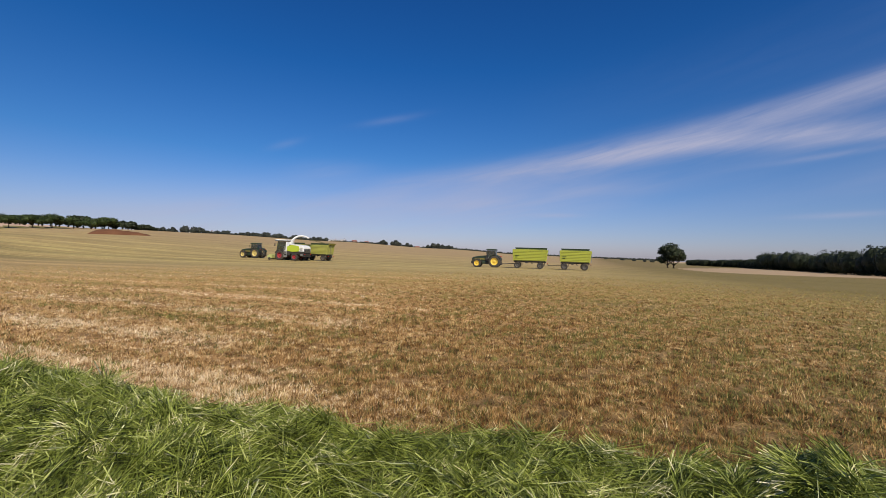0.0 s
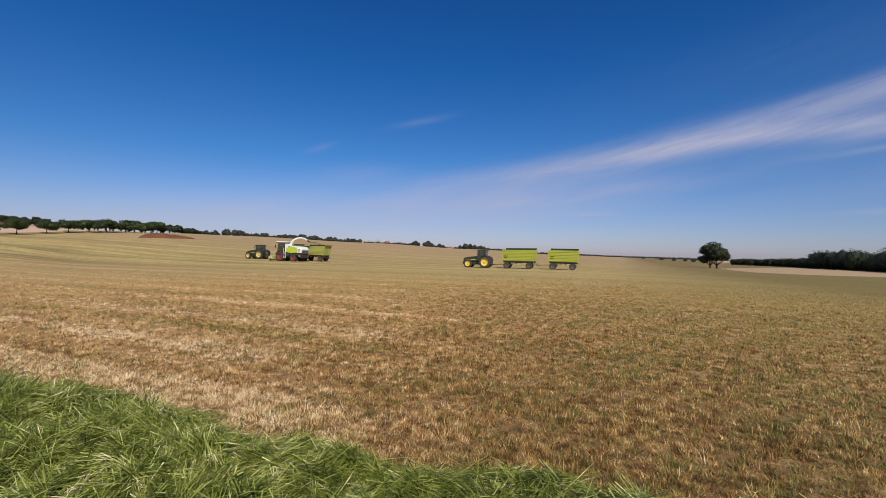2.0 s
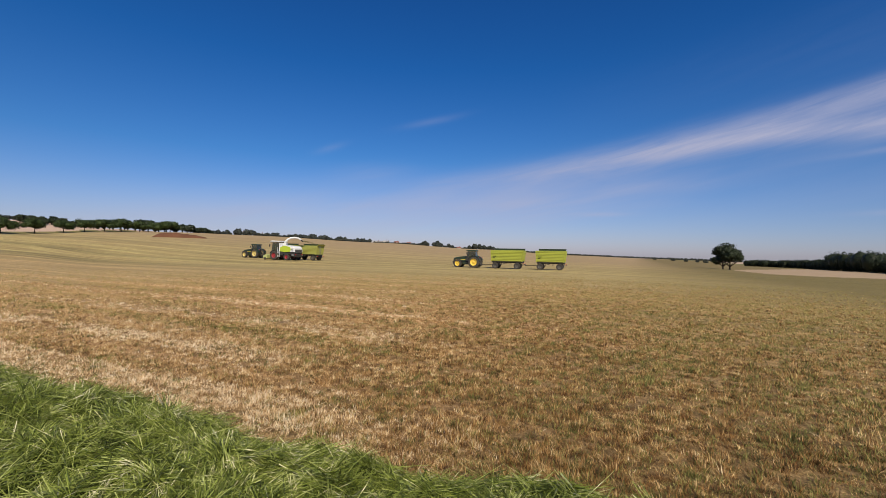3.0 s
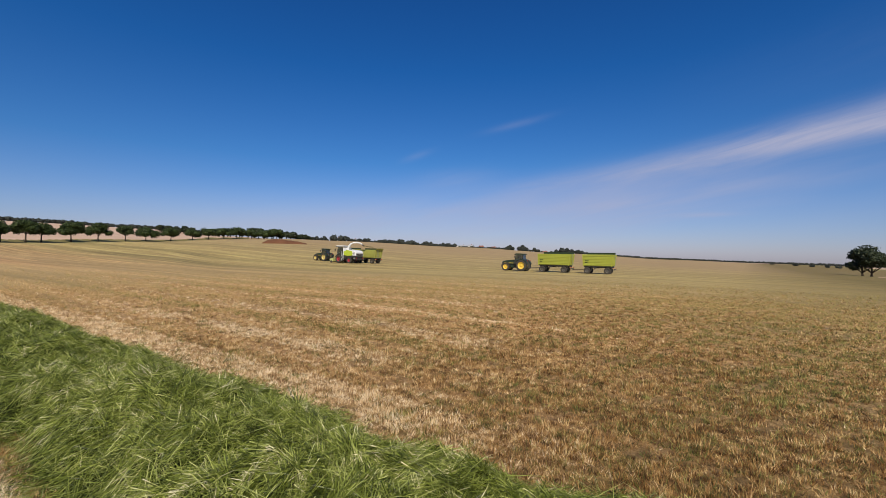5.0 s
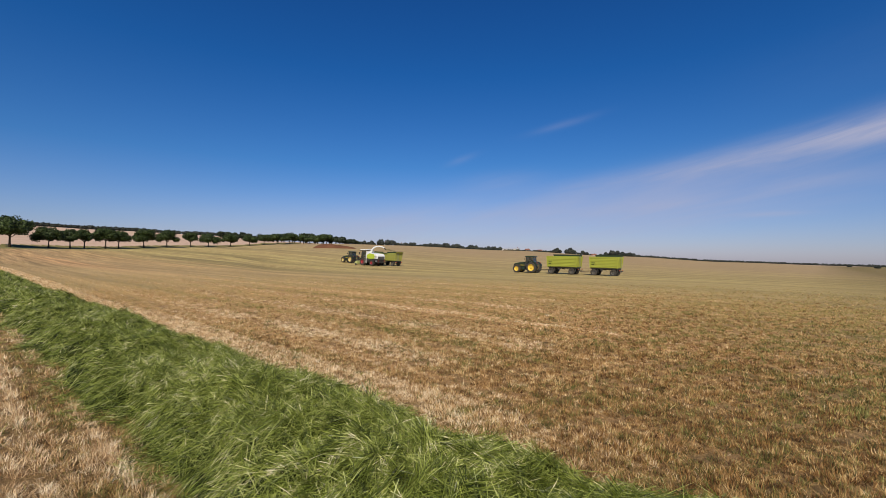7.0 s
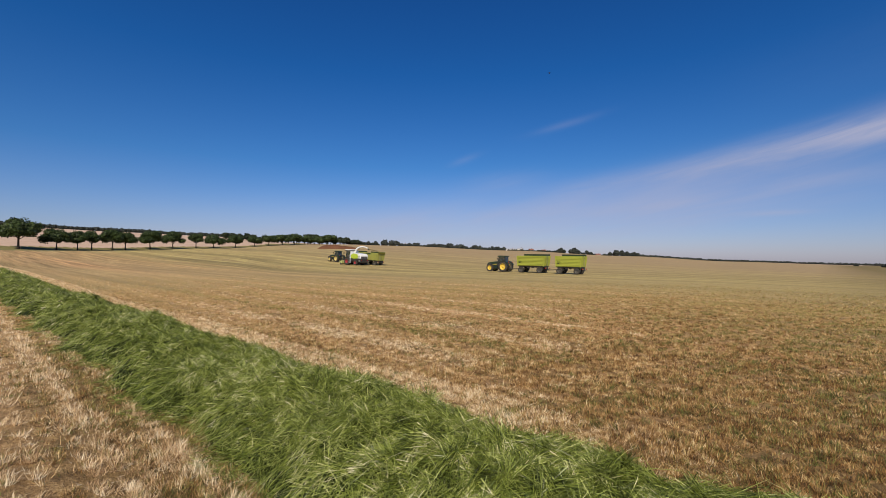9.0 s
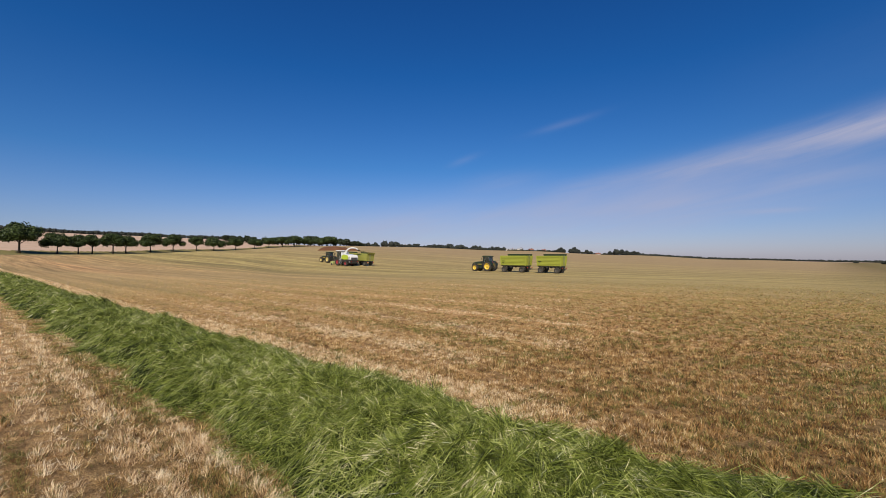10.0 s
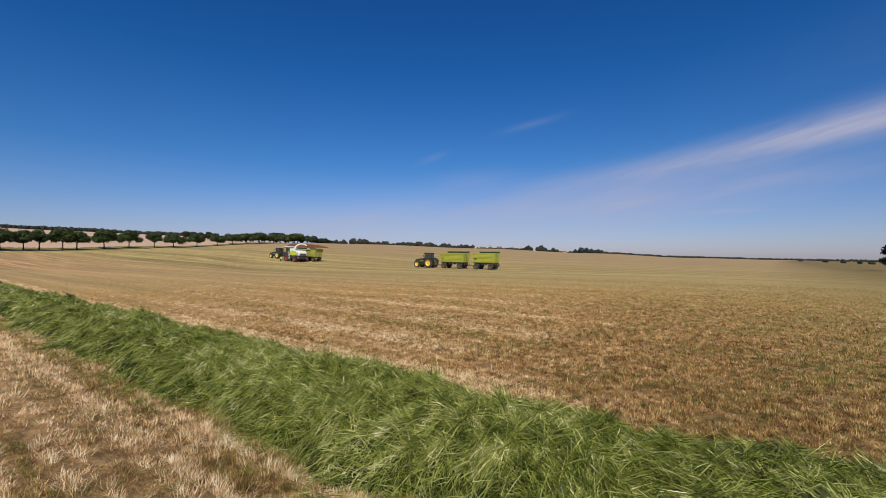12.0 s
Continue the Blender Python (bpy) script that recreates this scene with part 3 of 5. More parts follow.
def build_stubble():
    """Cut tufts in drilled rows and fallen straw near at hand, thinning out into the distance."""
    rng = np.random.default_rng(9)
    n, rest = 235000, 42000
    az = np.radians(np.concatenate([rng.uniform(-76, 52, n), rng.uniform(52, 284, rest)]))
    r = np.concatenate([1.2 + 30.0 * rng.random(n) ** 1.8, 0.3 + 8.0 * rng.random(rest) ** 0.7])
    n += rest
    x, y = r * np.sin(az) - 0.4, r * np.cos(az) - 0.6
    u = across(x, y)
    snap = rng.random(n) < 0.7
    y = np.where(snap, y + (np.round(u / 0.15) * 0.15 - u) * 0.948 + rng.normal(0, 0.018, n), y)
    keep = np.abs(row_offset(x, y)) > row_half(x) * 0.95
    gap = 0.6 * lumps(x, y, 2.6, 5.0) + 1.1 * lumps(x, y, 7.1, 2.0) + 1.0 * np.sin(u * 4.1 + 0.6 * np.sin(x * 0.4))
    keep &= gap + rng.normal(0, 0.4, n) > np.where(row_offset(x, y) < 0, -0.6, -1.35)
    keep &= rng.random(n) > np.clip((r - 9) / 18, 0, 0.97)
    x, y, r = x[keep], y[keep], r[keep]
    # each tuft is a handful of stalks that lean one way
    per = 8
    tall = np.repeat((1 + 0.35 * lumps(x, y, 2.3, 1.0).clip(-1, 1)) * rng.uniform(0.65, 1.45, len(x)), per)
    lean = np.repeat(rng.uniform(0, 2 * math.pi, len(x)), per)
    kind = (0.5 * lumps(x, y, 0.7, 7.0) + 0.7 * lumps(x, y, 4.0, 4.0) + rng.normal(0, 1.0, len(x)) + 0.03 * r + 0.05 * x > 1.3).astype(int)
    # bleached lanes along the swath, browner stalks to the east
    lane = 0.9 * lane_tone(x, y) + 0.45 * lumps(x, y, 0.8, 3.0) + rng.normal(0, 0.3, len(x))
    this_side = row_offset(x, y) < 0
    lane = lane + np.where(this_side, 0.8 * np.sin(across(x, y) * 13.0 + 0.4 * np.sin(x * 1.1)), 0.0)
    tall = np.where(np.repeat(lane > 1.2, per), tall * 0.75, tall)
    kind = np.where(~this_side & (lane < -1.0) & (rng.random(len(x)) < 0.5), 1, kind)
    kind = np.where((kind == 0) & (np.abs(row_offset(x, y) - 1.5) < 0.5) & (rng.random(len(x)) < np.clip((0.5 - x) / 4, 0, 0.8)), 2, kind)
    kind = np.where((kind == 0) & (lane > np.where(this_side, 0.25, 0.6 + 0.15 * np.clip(x + 3, 0, 8))), 2, kind)
    kind = np.where((kind == 0) & ~this_side & (lane < -0.4) & (rng.random(len(x)) < 0.38), 3, kind)
    kind = np.where((kind == 0) & (rng.random(len(x)) < np.clip((x + 4.5) / 6, 0.08, 0.85)), 3, kind)
    kind = np.where((kind == 2) & (x > -2) & (rng.random(len(x)) < np.clip((x + 2) / 5, 0, 0.8)), 3, kind)
    kind = np.where((kind != 1) & (x > 0) & (rng.random(len(x)) < np.clip(0.06 + x / 18, 0, 0.28)), 1, kind)
    kind = np.where(this_side & (lane < -0.3) & (rng.random(len(x)) < 0.4), 1, kind)
    kind = np.where(this_side & (kind != 1) & (lane > -0.2) & (rng.random(len(x)) < 0.4), 2, kind)
    kind = np.where(this_side & (kind == 0) & (lane < -0.2) & (rng.random(len(x)) < 0.6), 3, kind)
    tall = np.where(np.repeat(this_side, per), tall * np.repeat(1.15 + 0.3 * np.clip(lane, -1, 1), per), tall)
    # with distance single stalks merge into the open stand
    merge = rng.random(len(x)) < np.clip((r - 9) / 11, 0, 1)
    kind = np.where(merge & ((kind == 0) | ((kind == 3) & (rng.random(len(x)) < 0.35))), 4, np.where(merge & (kind == 1), 5, np.where((kind == 2) & (rng.random(len(x)) < np.clip((r - 12) / 10, 0, 0.8)), 0, kind)))
    x, y, r, kind = (np.repeat(a, per) for a in (x, y, r, kind))
    n = len(x)
    spread = 0.017 + 0.0012 * r
    dx, dy = rng.normal(0, 1, n) * spread, rng.normal(0, 1, n) * spread
    x, y = x + dx, y + dy
    lying = rng.random(n) < 0.14
    tip = np.where(lying, rng.uniform(0.0, 0.3, n), rng.uniform(0.6, 2.0, n))
    # stalks splay out of their tuft
    way = np.column_stack([np.cos(lean) * 0.5 + dx / spread * 0.5 + rng.normal(0, 0.3, n), np.sin(lean) * 0.5 + dy / spread * 0.5 + rng.normal(0, 0.3, n), tip])
    way /= np.linalg.norm(way, axis=1)[:, None]
    L = np.where(lying, rng.uniform(0.03, 0.10, n), rng.uniform(0.026, 0.060, n) * tall)
    base = np.column_stack([x, y, ground_z(x, y) + np.where(lying, 0.015, -0.004)])
    width = np.maximum(0.0062, 0.0017 * r) * rng.uniform(0.6, 1.4, n)
    ob = spikes("field_stubble", base, way, L, width, [STUBBLE, GREEN_STUBBLE, PALE_STUBBLE, BROWN_STUBBLE, FAR_STUBBLE, FAR_GREEN], kind)
    tagged(ob, "short straw stubble with fallen straw and green regrowth", "stubble", kind="stuff")
    # further out, whole tufts stand for the stalks
    n = 170000
    az = np.radians(rng.uniform(-74, 50, n))
    r = 14.0 + 32.0 * rng.random(n)
    x, y = r * np.sin(az), r * np.cos(az)
    lane = lane_tone(x, y) + 0.5 * lumps(x, y, 0.3, 3.0) + rng.normal(0, 0.4, n)
    keep = (np.abs(row_offset(x, y)) > 1.05) & (rng.random(n) < np.clip((r - 14) / 8, 0, 1) * np.clip((46 - r) / 26, 0, 1) ** 1.3) & (lane > -1.5)
    x, y, r, lane = x[keep], y[keep], r[keep], lane[keep]
    n = len(x)
    kind = np.where((lane > 1.1) & (r < 34) & (x < 4), 2, np.where(lane < -0.9, 1, np.where(rng.random(n) < np.clip(0.1 + 0.012 * r + 0.012 * x, 0, 0.85), 1, np.where(rng.random(n) < np.clip((x + 4) / 14, 0, 0.75), 3, 0))))
    kind = np.where((row_offset(x, y) > 0) & (row_offset(x, y) < 2.3), 2, kind)
    # raked, bleached strip that runs along the far side of the windrow
    m = 26000
    sx = -8.0 - 85.0 * rng.random(m) ** 1.4
    sy = np.interp(sx, ROW_X, ROW_Y) + (1.0 + rng.random(m) * (0.5 + 0.022 * np.abs(sx))) / 0.957
    x, y, kind = np.concatenate([x, sx]), np.concatenate([y, sy]), np.concatenate([kind, np.where(rng.random(m) < 0.75, 4, 2)])
    r, n = np.hypot(x, y), len(x)
    way = np.column_stack([rng.normal(0, 0.5, n), rng.normal(0, 0.5, n), np.ones(n)])
    way /= np.linalg.norm(way, axis=1)[:, None]
    base = np.column_stack([x, y, ground_z(x, y) - 0.01])
    ob = spikes("field_stubble", base, way, rng.uniform(0.035, 0.075, n), 0.0022 * r * rng.uniform(0.6, 1.4, n), [FAR_STUBBLE, FAR_GREEN, STUBBLE, BROWN_STUBBLE, PALE_STUBBLE], kind)
    tagged(ob, "tan stubble tufts with pale lanes along the swaths", "stubble", kind="stuff")


build_stubble()

# ---- mesh helpers ----


def part(name, bm, mat, parent, label="", smooth_shade=False, where=None):
    me = bpy.data.meshes.new(name)
    bm.to_mesh(me)
    bm.free()
    me.materials.append(mat)
    if smooth_shade:
        for p in me.polygons:
            p.use_smooth = True
    ob = new(name, me)
    ob.parent = parent
    if where is not None:
        ob.matrix_basis = where
    return tagged(ob, label)


def box(bm, lo, hi, bevel=0.0):
    m = Matrix.LocRotScale([(a + b) / 2 for a, b in zip(lo, hi)], None, [b - a for a, b in zip(lo, hi)])
    made = bmesh.ops.create_cube(bm, size=1, matrix=m)
    if bevel:
        edges = list({e for v in made["verts"] for e in v.link_edges})
        bmesh.ops.bevel(bm, geom=edges, offset=bevel, segments=2, affect="EDGES", profile=0.6)
    return bm


def prism(bm, outline, y0, y1, bevel=0.0, taper=1.0):
    """A side outline of (x, z) points drawn out from y0 to y1."""
    def ring(y, s):
        cx = sum(p[0] for p in outline) / len(outline)
        cz = sum(p[1] for p in outline) / len(outline)
        return [bm.verts.new((cx + (x - cx) * s, y, cz + (z - cz) * s)) for x, z in outline]
    a, b = ring(y0, taper), ring(y1, taper)
    if taper != 1.0:
        ym = (y0 + y1) / 2
        w = (y1 - y0) * 0.36
        rings = [a, ring(ym - w, 1.0), ring(ym + w, 1.0), b]
    else:
        rings = [a, b]
    n = len(outline)
    fs = [bm.faces.new(rings[0]), bm.faces.new(rings[-1][::-1])]
    for p, q in zip(rings, rings[1:]):
        fs += [bm.faces.new((p[i], q[i], q[(i + 1) % n], p[(i + 1) % n])) for i in range(n)]
    bmesh.ops.recalc_face_normals(bm, faces=fs)
    if bevel:
        bmesh.ops.bevel(bm, geom=list({e for f in fs[:2] for e in f.edges}), offset=bevel, segments=2, affect="EDGES")
    return bm


def tube(bm, points, radius, sides=8):
    """A round bar along points; radius one number or one for each point."""
    pts = [Vector(p) for p in points]
    rad = radius if isinstance(radius, (list, tuple)) else [radius] * len(pts)
    rings = []
    for i, p in enumerate(pts):
        d = (pts[min(i + 1, len(pts) - 1)] - pts[max(i - 1, 0)]).normalized()
        q = d.to_track_quat("Z", "Y")
        rings.append([bm.verts.new(p + q @ Vector((rad[i] * math.cos(a), rad[i] * math.sin(a), 0))) for a in [2 * math.pi * k / sides for k in range(sides)]])
    for a, b in zip(rings, rings[1:]):
        for k in range(sides):
            bm.faces.new((a[k], a[(k + 1) % sides], b[(k + 1) % sides], b[k]))
    bm.faces.new(rings[0][::-1])
    bm.faces.new(rings[-1])
    return bm


def lathe(bm, profile, sides=28):
    """Turns (radius, y) points round the y axis."""
    rings = [[bm.verts.new((r * math.cos(a), y, r * math.sin(a))) for a in [2 * math.pi * k / sides for k in range(sides)]] for r, y in profile]
    fs = []
    for a, b in zip(rings, rings[1:]):
        for k in range(sides):
            fs.append(bm.faces.new((a[k], a[(k + 1) % sides], b[(k + 1) % sides], b[k])))
    bmesh.ops.recalc_face_normals(bm, faces=fs)
    return bm


SPINNERS = []  # wheel, place, radius, which machine's speed


def wheel(parent, x, y, radius, width, rim_mat, lug=True, speed="a", rim=0.60):
    """A wheel of hub, rim disc and lugged tyre; its outer side is turned away from the middle of the machine."""
    s = 1 if y > 0 else -1
    w, rr = width / 2, radius * rim
    bm = lathe(bmesh.new(), [(0.001, s * w * 0.72), (radius * 0.14, s * w * 0.70), (radius * 0.17, s * w * 0.35), (radius * 0.17, -s * w * 0.3)], 16)
    for k in range(8):
        a = 2 * math.pi * k / 8
        c = (radius * 0.22 * math.cos(a), s * w * 0.42, radius * 0.22 * math.sin(a))
        box(bm, [v - 0.018 for v in c], [v + 0.018 for v in c])
    hub = part("wheel", bm, rim_mat, parent)
    bm = lathe(bmesh.new(), [(radius * 0.16, s * w * 0.30), (radius * 0.42, s * w * 0.22), (rr * 0.88, s * w * 0.52), (rr * 0.93, s * w * 0.88), (rr * 1.0, s * w * 0.92), (rr * 1.0, s * w * 0.78), (rr * 0.9, s * w * 0.4), (rr * 0.9, -s * w * 0.9), (rr * 1.0, -s * w * 0.9)])
    part("rim", bm, rim_mat, hub, smooth_shade=False)
    bm = lathe(bmesh.new(), [(rr * 0.97, w * 0.80), (rr * 1.08, w * 0.98), (radius * 0.86, w), (radius * 0.95, w * 0.86), (radius * 0.97, 0), (radius * 0.95, -w * 0.86), (radius * 0.86, -w), (rr * 1.08, -w * 0.98), (rr * 0.97, -w * 0.80)])
    if lug:
        for k in range(18):
            for side in (1, -1):
                a = 2 * math.pi * (k + (0.5 if side > 0 else 0)) / 18
                m = Matrix.Rotation(a, 4, "Y") @ Matrix.Translation((0, side * w * 0.5, radius * 0.965)) @ Matrix.Rotation(side * 0.7, 4, "Z") @ Matrix.Diagonal((0.05, w * 1.0, radius * 0.07, 1))
                bmesh.ops.create_cube(bm, size=1, matrix=m)
    part("tyre", bm, RUBBER, hub, "black lugged tyre")
    hub.matrix_basis = pose(x, y, radius)
    SPINNERS.append((hub, (x, y, radius), radius, speed))
    return hub


def empty(name, m, label, category, group=""):
    ob = new(name)
    ob.empty_display_size = 0.3
    ob.matrix_basis = m
    return tagged(ob, label, category, group)


# ---- machines ----


def tractor(speed, label, rim_paint):
    """Nose along +x; the origin lies on the ground under the front axle."""
    tr = empty("tractor", Matrix(), label, "tractor", "tractors")
    for s in (1, -1):
        wheel(tr, 0.0, s * 0.92, 0.70, 0.52, rim_paint, True, speed)
        wheel(tr, -2.9, s * 0.95, 0.98, 0.66, rim_paint, True, speed)
    bm = bmesh.new()
    box(bm, (-3.3, -0.34, 0.62), (0.3, 0.34, 1.12), 0.05)
    box(bm, (-3.45, -0.75, 0.85), (-2.4, 0.75, 1.15), 0.05)
    box(bm, (-0.14, -0.8, 0.58), (0.14, 0.8, 0.82), 0.04)
    part("chassis", bm, BLACK, tr)
    bm = prism(bmesh.new(), [(-1.55, 1.05), (0.72, 1.0), (0.92, 1.12), (0.95, 1.45), (0.78, 1.66), (-0.2, 1.86), (-1.55, 1.98)], -0.42, 0.42, 0.0, 0.9)
    part("bonnet", bm, GREEN_PAINT, tr, "dark green bonnet")
    for s in (1, -1):
        bm = box(bmesh.new(), (-1.2, s * 0.425 - 0.008, 1.32), (0.55, s * 0.425 + 0.008, 1.40))
        part("bonnet_stripe", bm, YELLOW, tr, "yellow stripe")
        bm = box(bmesh.new(), (-0.5, s * 0.43 - 0.01, 1.06), (0.5, s * 0.43 + 0.01, 1.28), 0.01)
        part("side_grille", bm, BLACK, tr)
    bm = box(bmesh.new(), (0.90, -0.3, 1.08), (0.965, 0.3, 1.5), 0.02)
    part("front_grille", bm, BLACK, tr)
    for s in (1, -1):
        bm = box(bmesh.new(), (0.80, s * 0.27 - 0.09, 1.48), (0.90, s * 0.27 + 0.09, 1.60), 0.02)
        part("headlight", bm, STEEL, tr)
    bm = prism(bmesh.new(), [(0.45, 0.55), (0.98, 0.58), (1.06, 0.72), (1.06, 0.98), (0.96, 1.06), (0.5, 1.04)], -0.5, 0.5, 0.05)
    part("front_weight", bm, BLACK, tr, "black front ballast block")
    # cab: pillars, panes, roof
    bm = bmesh.new()
    feet = [(-1.45, 0.62), (-2.45, 0.70), (-3.15, 0.66)]
    for s in (1, -1):
        for (x, y), xt in zip(feet, (-1.72, -2.45, -3.0)):
            tube(bm, [(x, s * y, 1.35), (xt, s * 0.62, 2.82)], 0.045, 6)
        box(bm, (-3.15, s * 0.66 - 0.04, 1.28), (-1.4, s * 0.66 + 0.04, 1.5), 0.02)
    box(bm, (-3.2, -0.66, 1.1), (-1.42, 0.66, 1.4), 0.04)
    part("cab_frame", bm, BLACK, tr)
    for s in (1, -1):
        bm = prism(bmesh.new(), [(-1.5, 1.45), (-2.42, 1.45), (-2.43, 2.78), (-1.73, 2.78)], s * 0.655, s * 0.640)
        part("side_window", bm, GLASS, tr)
        bm = prism(bmesh.new(), [(-2.5, 1.7), (-3.1, 1.75), (-2.98, 2.78), (-2.48, 2.78)], s * 0.655, s * 0.640)
        part("rear_side_window", bm, GLASS, tr)
    bm = prism(bmesh.new(), [(-1.44, 1.45), (-1.72, 2.78), (-1.74, 2.78), (-1.46, 1.45)], -0.6, 0.6)
    part("windscreen", bm, GLASS, tr)
    bm = prism(bmesh.new(), [(-3.14, 1.5), (-3.0, 2.78), (-3.02, 2.78), (-3.16, 1.5)], -0.6, 0.6)
    part("rear_window", bm, GLASS, tr)
    bm = prism(bmesh.new(), [(-1.5, 2.80), (-3.2, 2.80), (-3.22, 2.92), (-3.0, 3.03), (-1.8, 3.05), (-1.45, 2.93)], -0.74, 0.74, 0.03)
    part("cab_roof", bm, GREEN_PAINT, tr, "dark green cab roof")
    bm = box(bmesh.new(), (-2.75, -0.28, 1.35), (-2.2, 0.28, 1.8), 0.08)
    box(bm, (-2.85, -0.27, 1.7), (-2.65, 0.27, 2.35), 0.07)
    part("driver_seat", bm, BLACK, tr)
    bm = tube(bmesh.new(), [(-1.62, 0.5, 1.9), (-1.62, 0.5, 2.6), (-1.66, 0.5, 2.72)], [0.055, 0.055, 0.045], 10)
    part("exhaust", bm, BLACK, tr)
    for s in (1, -1):
        arch = [(-2.9 + 1.08 * math.cos(a), 0.98 + 1.08 * math.sin(a)) for a in [radians(d) for d in range(35, 166, 13)]]
        inner = [(-2.9 + 1.03 * math.cos(a), 0.98 + 1.03 * math.sin(a)) for a in [radians(d) for d in range(165, 34, -13)]]
        bm = prism(bmesh.new(), arch + inner, s * 0.62, s * 1.28)
        part("rear_fender", bm, GREEN_PAINT, tr)
        arch = [(0.80 * math.cos(a), 0.70 + 0.80 * math.sin(a)) for a in [radians(d) for d in range(40, 151, 11)]]
        inner = [(0.76 * math.cos(a), 0.70 + 0.76 * math.sin(a)) for a in [radians(d) for d in range(150, 39, -11)]]
        bm = prism(bmesh.new(), arch + inner, s * 0.70, s * 1.15)
        part("front_fender", bm, BLACK, tr)
        bm = bmesh.new()
        for z, d in ((0.55, 0.10), (0.85, 0.05), (1.15, 0.0)):
            box(bm, (-1.85, s * (0.8 - d) - 0.17, z), (-1.45, s * (0.8 - d) + 0.17, z + 0.04), 0.01)
        box(bm, (-1.86, s * 0.82 - 0.02, 0.5), (-1.82, s * 0.82 + 0.02, 1.4))
        part("steps", bm, BLACK, tr)
        bm = box(bmesh.new(), (-1.75, s * 0.52 - 0.25, 0.55), (-0.75, s * 0.52 + 0.12, 1.0), 0.06)
        part("fuel_tank", bm, GREEN_PAINT if s > 0 else BLACK, tr)
        bm = tube(bmesh.new(), [(-1.7, s * 0.66, 2.6), (-1.6, s * 1.0, 2.62)], 0.02, 6)
        box(bm, (-1.63, s * 1.0 - 0.1, 2.25), (-1.57, s * 1.0 + 0.1, 2.62), 0.02)
        part("side_mirror", bm, BLACK, tr)
        bm = box(bmesh.new(), (-3.9, s * 0.75 - 0.08, 1.75), (-3.82, s * 0.75 + 0.08, 1.87), 0.01)
        part("tail_light", bm, LAMP_RED, tr)
    bm = bmesh.new()
    for s in (1, -1):
        tube(bm, [(-3.3, s * 0.3, 0.75), (-4.15, s * 0.42, 0.62)], 0.05, 6)
        tube(bm, [(-3.5, s * 0.3, 1.25), (-4.0, s * 0.4, 0.68)], 0.035, 6)
    box(bm, (-4.05, -0.12, 0.45), (-3.2, 0.12, 0.6), 0.02)
    part("rear_hitch", bm, BLACK, tr)
    return tr


